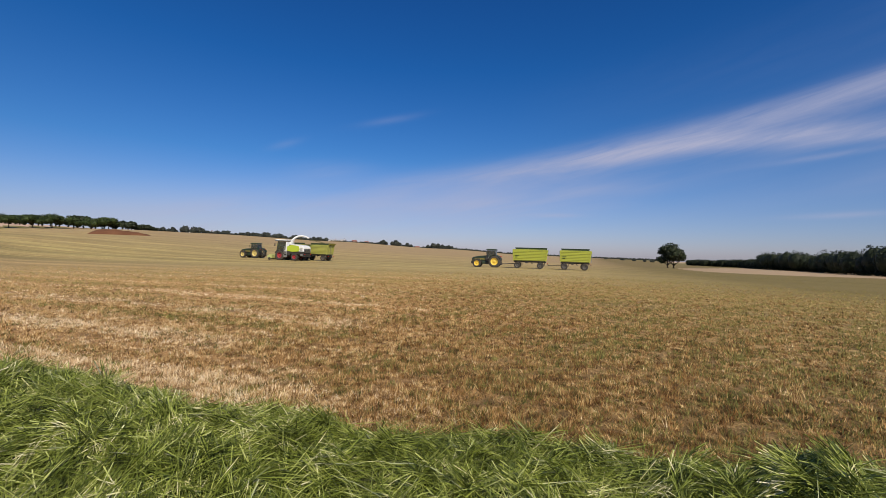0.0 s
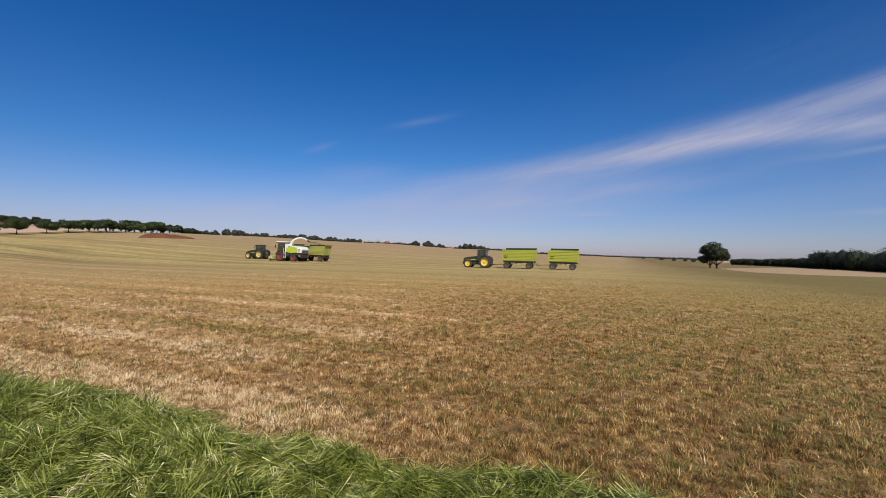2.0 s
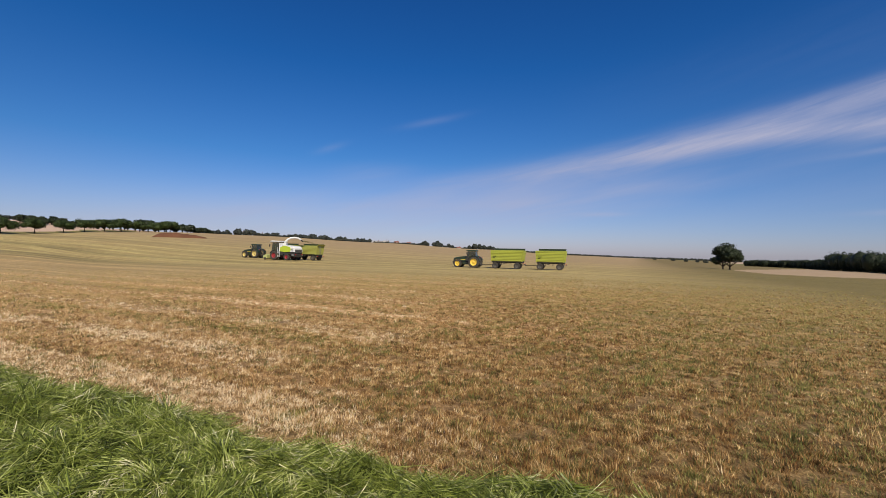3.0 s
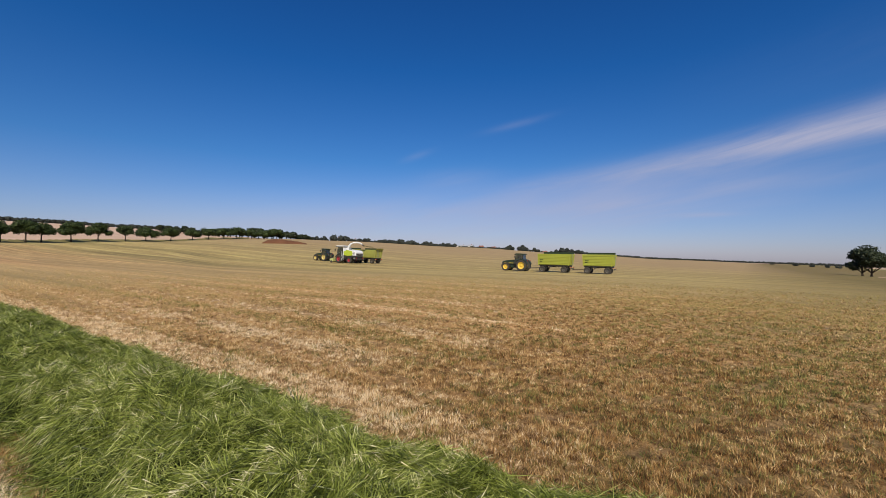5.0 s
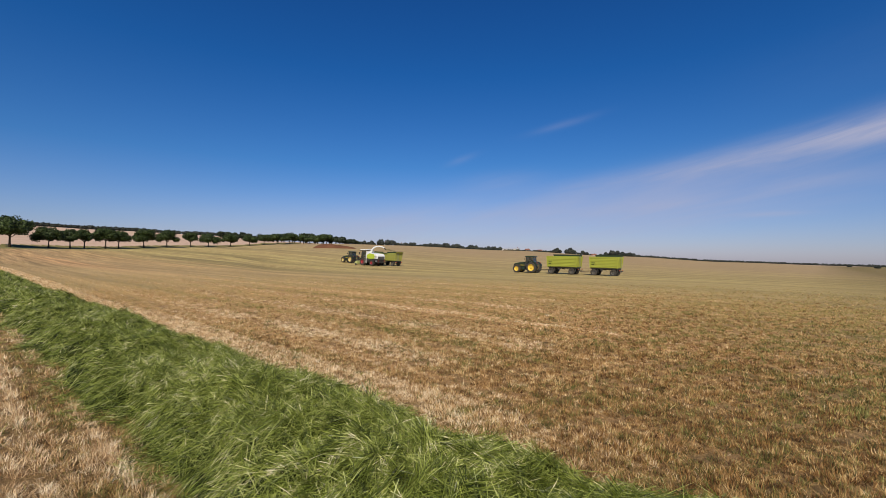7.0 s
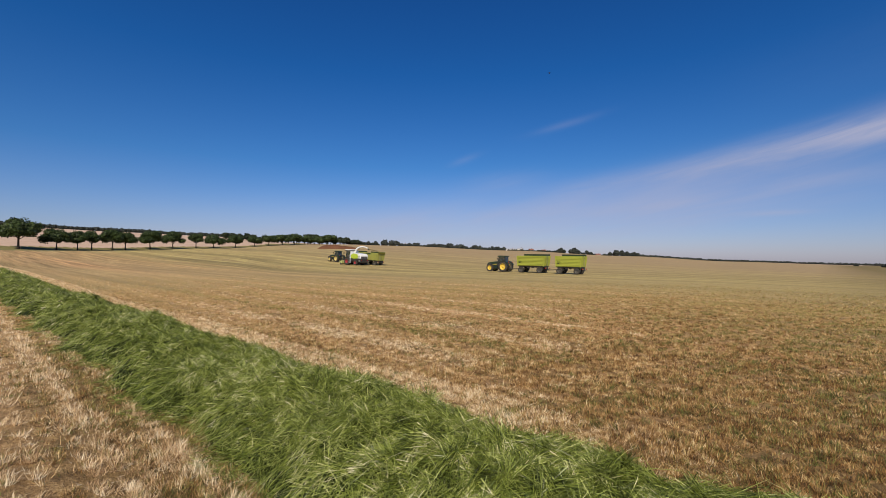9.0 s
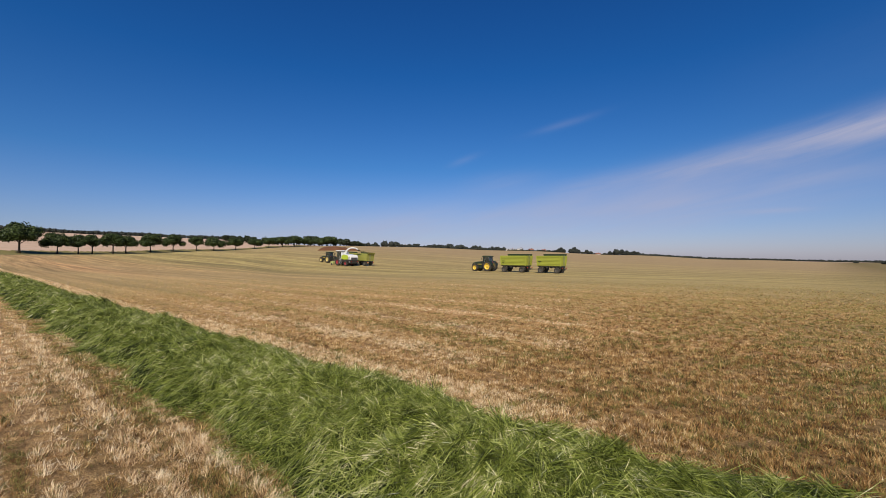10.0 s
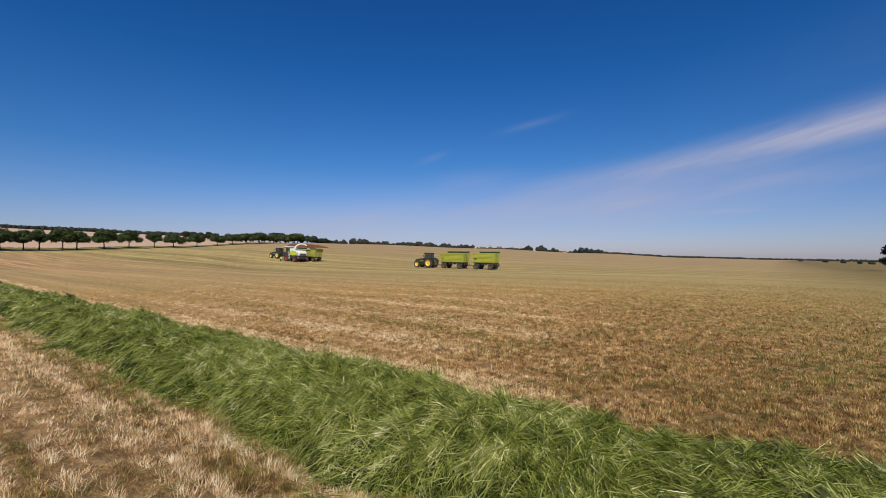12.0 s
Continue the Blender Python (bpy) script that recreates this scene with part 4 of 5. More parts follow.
def trailer(length, axle_gap, lead, drawbar, speed, label, heaped, paint, flap):
    """Two-axle tipping trailer; the origin lies under its front axle, its nose along +x."""
    tl = empty("farm_trailer", Matrix(), label, "trailer", "green tipping trailers")
    for x in (0.0, -axle_gap):
        for s in (1, -1):
            wheel(tl, x, s * 0.98, 0.54, 0.42, GREY_RIM, False, speed, 0.52)
    x1, x0, zb, zt, w = lead, lead - length, 1.27, 2.98, 1.24
    mid = (x0 + x1) / 2

    def flare(bm):
        """The body widens from its floor to its rim, most of all at the tailgate."""
        for v in bm.verts:
            k = max(0.0, min(1.0, (zt - v.co.z) / (zt - zb)))
            v.co.y *= 1 - 0.08 * k
            v.co.x += (0.24 if v.co.x < mid else -0.10) * k * min(1.0, abs(v.co.x - mid) / (length * 0.42))
        return bm

    bm = bmesh.new()
    for s in (1, -1):
        box(bm, (x0 + 0.15, s * 0.42 - 0.06, 0.98), (x1 - 0.15, s * 0.42 + 0.06, 1.15), 0.01)
        box(bm, (x0 + 0.25, s * (w - 0.20) - 0.04, 1.17), (x1 - 0.12, s * (w - 0.20) + 0.04, zb - 0.002), 0.01)
    for k in range(7):
        x = x0 + 0.3 + (length - 0.6) * k / 6
        box(bm, (x - 0.05, -w + 0.18, 1.10), (x + 0.05, w - 0.18, zb), 0.0)
    part("chassis", bm, BLACK, tl, "black ladder chassis frame")
    bm = box(bmesh.new(), (-0.5, -0.5, 0.72), (0.5, 0.5, 0.82), 0.02)
    part("turntable", bm, BLACK, tl)
    for x in (0.0, -axle_gap):
        bm = tube(bmesh.new(), [(x, -0.85, 0.54), (x, 0.85, 0.54)], 0.07, 8)
        axle = part("axle", bm, BLACK, tl)
        for s in (1, -1):
            bm = prism(bmesh.new(), [(x - 0.45, 0.70), (x - 0.1, 0.58), (x + 0.1, 0.58), (x + 0.45, 0.70), (x + 0.42, 0.76), (x, 0.66), (x - 0.42, 0.76)], s * 0.5 - 0.05, s * 0.5 + 0.05)
            part("leaf_spring", bm, BLACK, axle)
    for s in (1, -1):
        bm = box(bmesh.new(), (-axle_gap * 0.46, s * 0.82 - 0.16, 0.86), (-axle_gap * 0.34, s * 0.82 + 0.16, 1.16), 0.03)
        part("tool_box", bm, BLACK, tl)
        bm = tube(bmesh.new(), [(-axle_gap * 0.62, s * 0.80, 1.16), (-axle_gap * 0.62, s * 0.80, 0.84), (-axle_gap * 0.66, s * 0.80, 0.74)], 0.035, 6)
        part("support_leg", bm, BLACK, tl)
        for x, back in ((0.0, -0.60), (-axle_gap, -0.60)):
            bm = prism(bmesh.new(), [(x + back, 1.06), (x + back - 0.05, 0.55), (x + back - 0.08, 0.55), (x + back - 0.04, 1.10), (x + 0.05, 1.14), (x + 0.05, 1.11)], s * 0.80, s * 1.17)
            part("mudguard", bm, BLACK, tl)
    bm = bmesh.new()
    for s in (1, -1):
        tube(bm, [(0.4, s * 0.42, 0.72), (drawbar, s * 0.05, 0.62)], 0.055, 6)
    tube(bm, [(drawbar, 0, 0.62), (drawbar + 0.25, 0, 0.6)], 0.07, 8)
    part("drawbar", bm, BLACK, tl)
    bm = box(bmesh.new(), (x0, -w, zb), (x1, w, zb + 0.06), 0.01)
    part("floor_panel", flare(bm), paint, tl)
    for s in (1, -1):
        bm = box(bmesh.new(), (x0 + 0.07, s * w - 0.02, zb + 0.06), (x1 - 0.07, s * w + 0.02, zt), 0.0)
        wall = part("side_wall", flare(bm), paint, tl, "lime green ribbed side wall")
        for k in range(7):
            z = zb + 0.16 + k * (zt - zb - 0.28) / 6
            bm = prism(bmesh.new(), [(x0 + 0.1, z - 0.06), (x1 - 0.1, z - 0.06), (x1 - 0.1, z + 0.06), (x0 + 0.1, z + 0.06)], s * (w + 0.021), s * (w + 0.082))
            part("rib", flare(bm), paint, wall)
        for lo, hi, z in ((0.35, 0.95, zb + 0.82), (0.35, 0.75, zb + 0.56)):
            bm = box(bmesh.new(), (x1 - hi, s * (w + 0.10) - 0.02, z - 0.045), (x1 - lo, s * (w + 0.10) + 0.02, z + 0.045), 0.005)
            part("lettering_bar", flare(bm), LIME_DARK, wall, "dark green lettering bar")
        bm = box(bmesh.new(), (x0 + 0.02, s * w - 0.05, zt), (x1 - 0.02, s * w + 0.06, zt + 0.09), 0.02)
        part("top_rail", flare(bm), paint, wall)
        for x in (x0 + 0.04, x1 - 0.04):
            bm = box(bmesh.new(), (x - 0.05, s * (w + 0.03) - 0.05, zb - 0.05), (x + 0.05, s * (w + 0.03) + 0.05, zt + 0.02), 0.015)
            part("post", flare(bm), paint, wall)
    for x, name in ((x1 - 0.03, "front_wall"), (x0 + 0.03, "tailgate")):
        bm = box(bmesh.new(), (x - 0.03, -w + 0.03, zb + 0.06), (x + 0.03, w - 0.03, zt + 0.05), 0.01)
        wall = part(name, flare(bm), paint, tl)
        out = 0.05 if name == "front_wall" else -0.05
        for k in range(4):
            y = -0.9 + k * 0.6
            bm = box(bmesh.new(), (x + out - 0.03, y - 0.045, zb + 0.1), (x + out + 0.03, y + 0.045, zt), 0.01)
            part("stiffener", flare(bm), paint, wall)
    # taller far side with a rolled cover hung on it
    bm = box(bmesh.new(), (x0 + 0.1, -w - 0.02, zt + 0.09), (x1 - 0.25, -w + 0.02, zt + 0.34), 0.01)
    board = part("extension_board", bm, LIME_DARK, tl, "dark olive extension board along the far side")
    bm = tube(bmesh.new(), [(x0 + 0.05, -w, zt + 0.36), (x1 - 0.2, -w, zt + 0.36)], 0.05, 8)
    part("cover_roll", bm, LIME_DARK, board)
    if flap:
        bm = prism(bmesh.new(), [(x0 + 0.02, zt + 0.05), (x0 - 0.38, zt + 0.34), (x0 - 0.41, zt + 0.31), (x0 - 0.01, zt + 0.02)], -w + 0.05, w - 0.05)
        part("rear_flap", flare(bm), paint, tl, "tilted top flap of the tailgate")
    # load of chopped crop
    bm = bmesh.new()
    nx, ny = 22, 9
    grid = [[bm.verts.new((x0 + 0.08 + (length - 0.16) * i / nx, -w + 0.05 + (2 * w - 0.1) * j / ny, zt - 0.25 + heaped * math.sin(math.pi * j / ny) * (0.6 + 0.4 * math.sin(i * 1.1)) + 0.05 * math.sin(i * 2.7 + j * 1.9))) for j in range(ny + 1)] for i in range(nx + 1)]
    for i in range(nx):
        for j in range(ny):
            bm.faces.new((grid[i][j], grid[i + 1][j], grid[i + 1][j + 1], grid[i][j + 1]))
    part("crop_load", bm, CHOP, tl, "dark green chopped grass load", True)
    for s in (1, -1):
        bm = box(bmesh.new(), (x0 - 0.06, s * 0.95 - 0.14, 0.86), (x0 - 0.01, s * 0.95 + 0.14, 1.0), 0.01)
        part("tail_light", bm, LAMP_RED, tl)
        bm = box(bmesh.new(), (x0 - 0.10, s * 1.15 - 0.06, zb), (x0 - 0.04, s * 1.15 + 0.06, zt + 0.1), 0.01)
        part("rear_post", flare(bm), paint, tl)
    bm = bmesh.new()
    for s in (1, -1):
        tube(bm, [(x0 - 0.14, s * 0.2 + 0.4, zb), (x0 - 0.14, s * 0.2 + 0.4, zt + 0.1)], 0.018, 6)
    for k in range(6):
        tube(bm, [(x0 - 0.14, 0.2, zb + 0.2 + k * 0.33), (x0 - 0.14, 0.6, zb + 0.2 + k * 0.33)], 0.015, 6)
    part("ladder", bm, STEEL, tl)
    bm = box(bmesh.new(), (x0 - 0.08, -1.0, 0.72), (x0 - 0.02, 1.0, 0.84), 0.02)
    part("bumper_bar", bm, BLACK, tl)
    return tl


def harvester():
    """Self-propelled forage harvester; origin under the front axle, nose along +x."""
    hv = empty("forage_harvester", Matrix(), "white and lime green forage harvester with red wheels and raised spout", "harvester")
    for s in (1, -1):
        wheel(hv, 0.0, s * 1.12, 0.93, 0.70, RED, True, "b", 0.52)
        wheel(hv, -3.0, s * 1.05, 0.70, 0.55, RED, True, "b", 0.52)
    bm = bmesh.new()
    box(bm, (-4.6, -0.7, 0.75), (0.6, 0.7, 1.25), 0.06)
    box(bm, (-0.2, -1.0, 0.75), (0.2, 1.0, 1.1), 0.05)
    box(bm, (-3.15, -0.9, 0.55), (-2.85, 0.9, 0.8), 0.04)
    box(bm, (-4.95, -1.1, 0.75), (-4.5, 1.1, 1.05), 0.05)
    part("chassis", bm, BLACK, hv)
    bm = prism(bmesh.new(), [(-1.5, 1.85), (-3.9, 1.72), (-4.9, 1.7), (-4.85, 2.45), (-4.4, 2.82), (-2.5, 2.98), (-1.5, 2.62)], -1.3, 1.3, 0.0, 0.94)
    part("engine_housing", bm, WHITE, hv, "white engine housing")
    bm = prism(bmesh.new(), [(-1.3, 1.1), (-4.7, 1.1), (-4.82, 1.3), (-4.8, 1.74), (-1.3, 1.88)], -1.18, 1.18, 0.03)
    part("engine_bay", bm, BLACK, hv, "dark open engine bay")
    bm = prism(bmesh.new(), [(-1.28, 1.7), (-1.08, 1.7), (-1.16, 3.4), (-1.32, 3.4)], -1.2, 1.2, 0.02)
    part("cab_rear_panel", bm, WHITE, hv)
    for s in (1, -1):
        bm = prism(bmesh.new(), [(-1.5, 1.78), (-2.6, 1.62), (-3.9, 1.72), (-4.15, 2.1), (-3.9, 2.70), (-2.5, 2.90), (-1.5, 2.56)], s * 1.30, s * 1.345, 0.015)
        part("side_panel", bm, SEED_GREEN, hv, "lime green side panel")
        bm = box(bmesh.new(), (-4.6, s * 1.33 - 0.02, 1.35), (-3.9, s * 1.33 + 0.02, 1.62), 0.02)
        part("side_grille", bm, BLACK, hv)
        bm = prism(bmesh.new(), [(-3.9, 1.25), (-2.1, 1.3), (-2.2, 1.55), (-3.8, 1.5)], s * 1.31, s * 1.35)
        part("wheel_arch", bm, BLACK, hv)
        bm = bmesh.new()
        for k in range(5):
            box(bm, (-1.35, s * (1.22 + 0.02 * k) - 0.14, 0.65 + 0.28 * k), (-0.95, s * (1.22 + 0.02 * k) + 0.14, 0.69 + 0.28 * k), 0.01)
        tube(bm, [(-1.4, s * 1.36, 0.6), (-1.4, s * 1.36, 2.6)], 0.025, 6)
        tube(bm, [(-0.92, s * 1.36, 0.6), (-0.92, s * 1.36, 2.6)], 0.025, 6)
        part("steps", bm, WHITE, hv, "white access steps and rails")
        bm = tube(bmesh.new(), [(0.75, s * 0.9, 3.1), (0.95, s * 1.5, 3.1)], 0.02, 6)
        box(bm, (0.92, s * 1.5 - 0.12, 2.6), (0.98, s * 1.5 + 0.12, 3.1), 0.02)
        part("side_mirror", bm, BLACK, hv)
    for s in (1, -1):
        # vents of the white tail, lower flank shields and struts behind the cab
        for k in range(4):
            bm = box(bmesh.new(), (-4.72, s * 1.30 - 0.02, 1.86 + k * 0.15), (-4.15, s * 1.30 + 0.02, 1.93 + k * 0.15), 0.005)
            part("vent_slot", bm, BLACK, hv)
        bm = prism(bmesh.new(), [(-1.4, 1.0), (-2.1, 1.0), (-2.25, 1.62), (-1.5, 1.78)], s * 1.20, s * 1.30, 0.01)
        part("flank_shield", bm, BLACK, hv)
        bm = tube(bmesh.new(), [(-1.25, s * 1.15, 1.7), (-1.55, s * 1.15, 2.6), (-1.75, s * 1.1, 3.05)], 0.05, 6)
        part("strut", bm, WHITE, hv)
        bm = box(bmesh.new(), (-4.7, s * 1.1 - 0.12, 0.95), (-4.25, s * 1.1 + 0.14, 1.3), 0.03)
        part("battery_box", bm, STEEL, hv)
    bm = box(bmesh.new(), (-4.93, -1.0, 1.5), (-4.86, 1.0, 2.2), 0.02)
    grille = part("rear_grille", bm, BLACK, hv)
    for k in range(6):
        bm = box(bmesh.new(), (-4.97, -0.95, 1.55 + k * 0.11), (-4.93, 0.95, 1.59 + k * 0.11), 0.005)
        part("slat", bm, STEEL, grille)
    bm = box(bmesh.new(), (-4.98, -1.25, 1.08), (-4.88, 1.25, 1.32), 0.02)
    part("rear_bumper", bm, BLACK, hv)
    for s in (1, -1):
        bm = box(bmesh.new(), (-5.01, s * 0.95 - 0.12, 1.13), (-4.98, s * 0.95 + 0.12, 1.27), 0.01)
        part("tail_light", bm, LAMP_RED, hv)
    for s in (1, -1):
        arch = [(1.05 * math.cos(a), 0.93 + 1.05 * math.sin(a)) for a in [radians(d) for d in range(20, 171, 15)]]
        inner = [(1.00 * math.cos(a), 0.93 + 1.00 * math.sin(a)) for a in [radians(d) for d in range(170, 19, -15)]]
        bm = prism(bmesh.new(), arch + inner, s * 0.80, s * 1.46)
        part("front_fender", bm, BLACK, hv)
        bm = box(bmesh.new(), (-1.12, s * 0.97 - 0.02, 1.5), (0.55, s * 0.97 + 0.02, 1.78), 0.01)
        part("cab_sill", bm, STEEL, hv)
    # cab
    bm = bmesh.new()
    for s in (1, -1):
        for x, xt in ((0.95, 0.72), (-0.35, -0.35), (-1.1, -1.05)):
            tube(bm, [(x, s * 0.92, 1.75), (xt, s * 0.88, 3.52)], 0.05, 6)
    box(bm, (-1.15, -0.95, 1.45), (1.0, 0.95, 1.8), 0.05)
    part("cab_frame", bm, BLACK, hv)
    for s in (1, -1):
        bm = prism(bmesh.new(), [(0.92, 1.82), (-0.30, 1.82), (-0.30, 3.46), (0.70, 3.46)], s * 0.915, s * 0.90)
        part("side_window", bm, GLASS, hv)
        bm = prism(bmesh.new(), [(-0.4, 1.82), (-1.05, 1.82), (-1.02, 3.46), (-0.4, 3.46)], s * 0.915, s * 0.90)
        part("rear_side_window", bm, GLASS, hv)
    bm = prism(bmesh.new(), [(0.98, 1.82), (0.72, 3.46), (0.74, 3.46), (1.0, 1.82)], -0.88, 0.88)
    part("windscreen", bm, GLASS, hv)
    bm = box(bmesh.new(), (-1.12, -0.88, 1.82), (-1.10, 0.88, 3.46))
    part("cab_back", bm, BLACK, hv)
    bm = prism(bmesh.new(), [(1.25, 3.64), (-1.2, 3.64), (-1.25, 3.72), (-0.9, 3.84), (0.8, 3.86), (1.28, 3.74)], -1.05, 1.05, 0.03)
    part("cab_roof", bm, WHITE, hv, "white cab roof")
    bm = box(bmesh.new(), (-1.15, -1.0, 3.50), (1.30, 1.0, 3.637), 0.02)
    part("work_light_bar", bm, BLACK, hv)
    bm = box(bmesh.new(), (-0.6, -0.28, 1.8), (-0.05, 0.28, 2.2), 0.08)
    box(bm, (-0.7, -0.27, 2.1), (-0.5, 0.27, 2.85), 0.07)
    part("driver_seat", bm, BLACK, hv)
    # spout: a tapering box duct that rises behind the cab and arches back over the far side
    pts = [(-1.35, 0.0, 2.6), (-1.42, 0.0, 3.2), (-1.62, -0.1, 3.75), (-1.95, -0.35, 4.22), (-2.4, -0.7, 4.5), (-2.95, -1.15, 4.6), (-3.5, -1.6, 4.48), (-3.9, -1.95, 4.18)]
    bm = tube(bmesh.new(), pts, [0.27, 0.23, 0.20, 0.18, 0.165, 0.155, 0.145, 0.135], 4)
    spout = part("spout", bm, WHITE, hv, "white curved discharge spout")
    bm = tube(bmesh.new(), [(-3.88, -1.93, 4.2), (-4.12, -2.15, 3.82)], [0.15, 0.12], 4)
    part("spout_flap", bm, BLACK, spout)
    bm = lathe(bmesh.new(), [(0.001, -0.1), (0.45, -0.1), (0.45, 0.1), (0.001, 0.1)], 20)
    part("slewing_ring", bm, BLACK, hv, where=pose(-1.35, 0, 2.8, 90))
    bm = tube(bmesh.new(), [(-1.8, 0.0, 2.8), (-1.95, -0.3, 4.05)], 0.05, 6)
    part("spout_cylinder", bm, STEEL, spout)
    # feed house and pick-up
    bm = prism(bmesh.new(), [(0.5, 0.7), (0.5, 1.5), (1.6, 1.0), (1.6, 0.4)], -0.5, 0.5, 0.03)
    part("feed_house", bm, BLACK, hv)
    bm = prism(bmesh.new(), [(1.55, 0.35), (1.5, 0.98), (1.75, 1.08), (2.15, 0.95), (2.3, 0.7), (1.95, 0.3)], -1.55, 1.55, 0.0)
    pick = part("pickup_header", bm, HEADER_GREEN, hv, "dusty green pick-up header")
    bm = tube(bmesh.new(), [(2.15, -1.45, 0.42), (2.15, 1.45, 0.42)], 0.26, 12)
    part("tine_reel", bm, BLACK, pick)
    bm = tube(bmesh.new(), [(2.5, -1.4, 0.78), (2.5, 1.4, 0.78)], 0.14, 10)
    part("press_roller", bm, STEEL, pick)
    for s in (1, -1):
        bm = lathe(bmesh.new(), [(0.001, -0.07), (0.2, -0.09), (0.26, -0.05), (0.26, 0.05), (0.2, 0.09), (0.001, 0.07)], 18)
        part("gauge_wheel", bm, RUBBER, pick, where=pose(1.9, s * 1.68, 0.26))
        bm = prism(bmesh.new(), [(1.5, 0.32), (1.5, 1.05), (2.2, 0.95), (2.5, 0.65), (2.3, 0.3)], s * 1.55, s * 1.60)
        part("end_plate", bm, HEADER_GREEN, pick)
    return hv


def crop_stream():
    """Chopped crop in flight between spout and trailer, as loose clumps."""
    rng = random.Random(5)
    bm = bmesh.new()
    for k in range(420):
        f = rng.random()
        c = Vector((-4.05 - 2.2 * f, -2.1 - 2.0 * f, 3.9 - 0.1 * f - 0.75 * f * f))
        c += Vector((rng.gauss(0, 0.05 + 0.18 * f), rng.gauss(0, 0.05 + 0.12 * f), rng.gauss(0, 0.05 + 0.14 * f)))
        s = rng.uniform(0.02, 0.07)
        m = Matrix.Translation(c) @ Euler([rng.uniform(0, 6) for _ in range(3)]).to_matrix().to_4x4() @ Matrix.Diagonal((s, s * 0.6, s * 0.4, 1))
        bmesh.ops.create_cube(bm, size=1, matrix=m)
    me = bpy.data.meshes.new("crop_stream")
    bm.to_mesh(me)
    bm.free()
    me.materials.append(CHOP)
    return tagged(new("crop_stream", me), "stream of chopped grass blown from spout to trailer", "crop stream", kind="stuff")


LABEL_T = "dark green tractor with yellow wheels pulling two trailers"
tractor_a = tractor("a", LABEL_T, YELLOW)
tractor_b = tractor("b", "dusty dark green tractor with yellow wheels beside the harvester", YELLOW_DUSTY)
BOX_A = "lime green ribbed tipping trailer on black wheels"
trailer_a1 = trailer(5.44, 3.61, 0.76, 2.35, "a", BOX_A, 0.15, LIME, False)
trailer_a2 = trailer(4.67, 3.04, 0.71, 2.30, "a", BOX_A + ", last in train", 0.10, LIME, False)
trailer_b1 = trailer(4.67, 3.04, 0.71, 4.5, "b", BOX_A + ", behind harvester", 0.15, LIME_DUSTY, False)
trailer_b2 = trailer(5.44, 3.61, 0.76, 1.45, "b", BOX_A + ", being filled", 0.05, LIME_DUSTY, True)
harvester_b = harvester()
stream_b = crop_stream()

# ---- trees, hedges, buildings ----


def cloud_mesh(name, centres, radii, counts, size, mat, rng, shell=0.55, heart=0.72):
    """Leaf clumps as small bent quads, gathered in uneven lobes."""
    pts, nrm = [], []
    for c, r, n in zip(centres, radii, counts):
        d = rng.normal(size=(n, 3))
        d /= np.linalg.norm(d, axis=1)[:, None]
        k = (shell + (1 - shell) * rng.random(n) ** 0.5)[:, None]
        wob = 1 + 0.16 * np.sin(d[:, :1] * 7 + c[0]) * np.sin(d[:, 1:2] * 6 + c[1] * 2) + 0.1 * np.sin(d[:, 2:] * 9 + c[0])
        pts.append(np.asarray(c) + d * k * wob * np.asarray(r))
        nrm.append(d)
    p, d = np.concatenate(pts), np.concatenate(nrm)
    n = len(p)
    d = d + rng.normal(0, 0.55, (n, 3))
    d /= np.linalg.norm(d, axis=1)[:, None]
    a = np.cross(d, rng.normal(size=(n, 3)))
    a /= np.linalg.norm(a, axis=1)[:, None] + 1e-9
    b = np.cross(d, a)
    s = (size * rng.uniform(0.6, 1.3, n))[:, None]
    bend = d * s * 0.25
    v = np.stack([p - a * s, p - b * s * 0.7 - bend, p + a * s, p + b * s * 0.7 - bend], axis=1).reshape(-1, 3)
    quads = [np.arange(n * 4).reshape(-1, 4)]
    # a dark uneven heart of twigs and inner leaves closes each lobe
    lon, lat = 9, 6
    A, B = np.meshgrid(np.linspace(0, 2 * math.pi, lon, endpoint=False), np.linspace(-1.35, 1.35, lat))
    ball = np.column_stack([(np.cos(A) * np.cos(B)).ravel(), (np.sin(A) * np.cos(B)).ravel(), np.sin(B).ravel()])
    cell = np.array([(j * lon + i, j * lon + (i + 1) % lon, (j + 1) * lon + (i + 1) % lon, (j + 1) * lon + i) for j in range(lat - 1) for i in range(lon)])
    total = len(v)
    hearts = []
    for c, r in zip(centres, radii):
        hearts.append(np.asarray(c) + ball * np.asarray(r) * (heart * rng.uniform(0.85, 1.1, (len(ball), 1))))
        quads.append(cell + total)
        total += len(ball)
    v = np.concatenate([v] + hearts)
    q = np.concatenate(quads)
    me = bpy.data.meshes.new(name)
    me.vertices.add(len(v))
    me.vertices.foreach_set("co", v.ravel())
    me.loops.add(q.size)
    me.loops.foreach_set("vertex_index", q.ravel())
    me.polygons.add(len(q))
    me.polygons.foreach_set("loop_start", np.arange(len(q)) * 4)
    me.materials.append(mat)
    me.update(calc_edges=True)
    return me


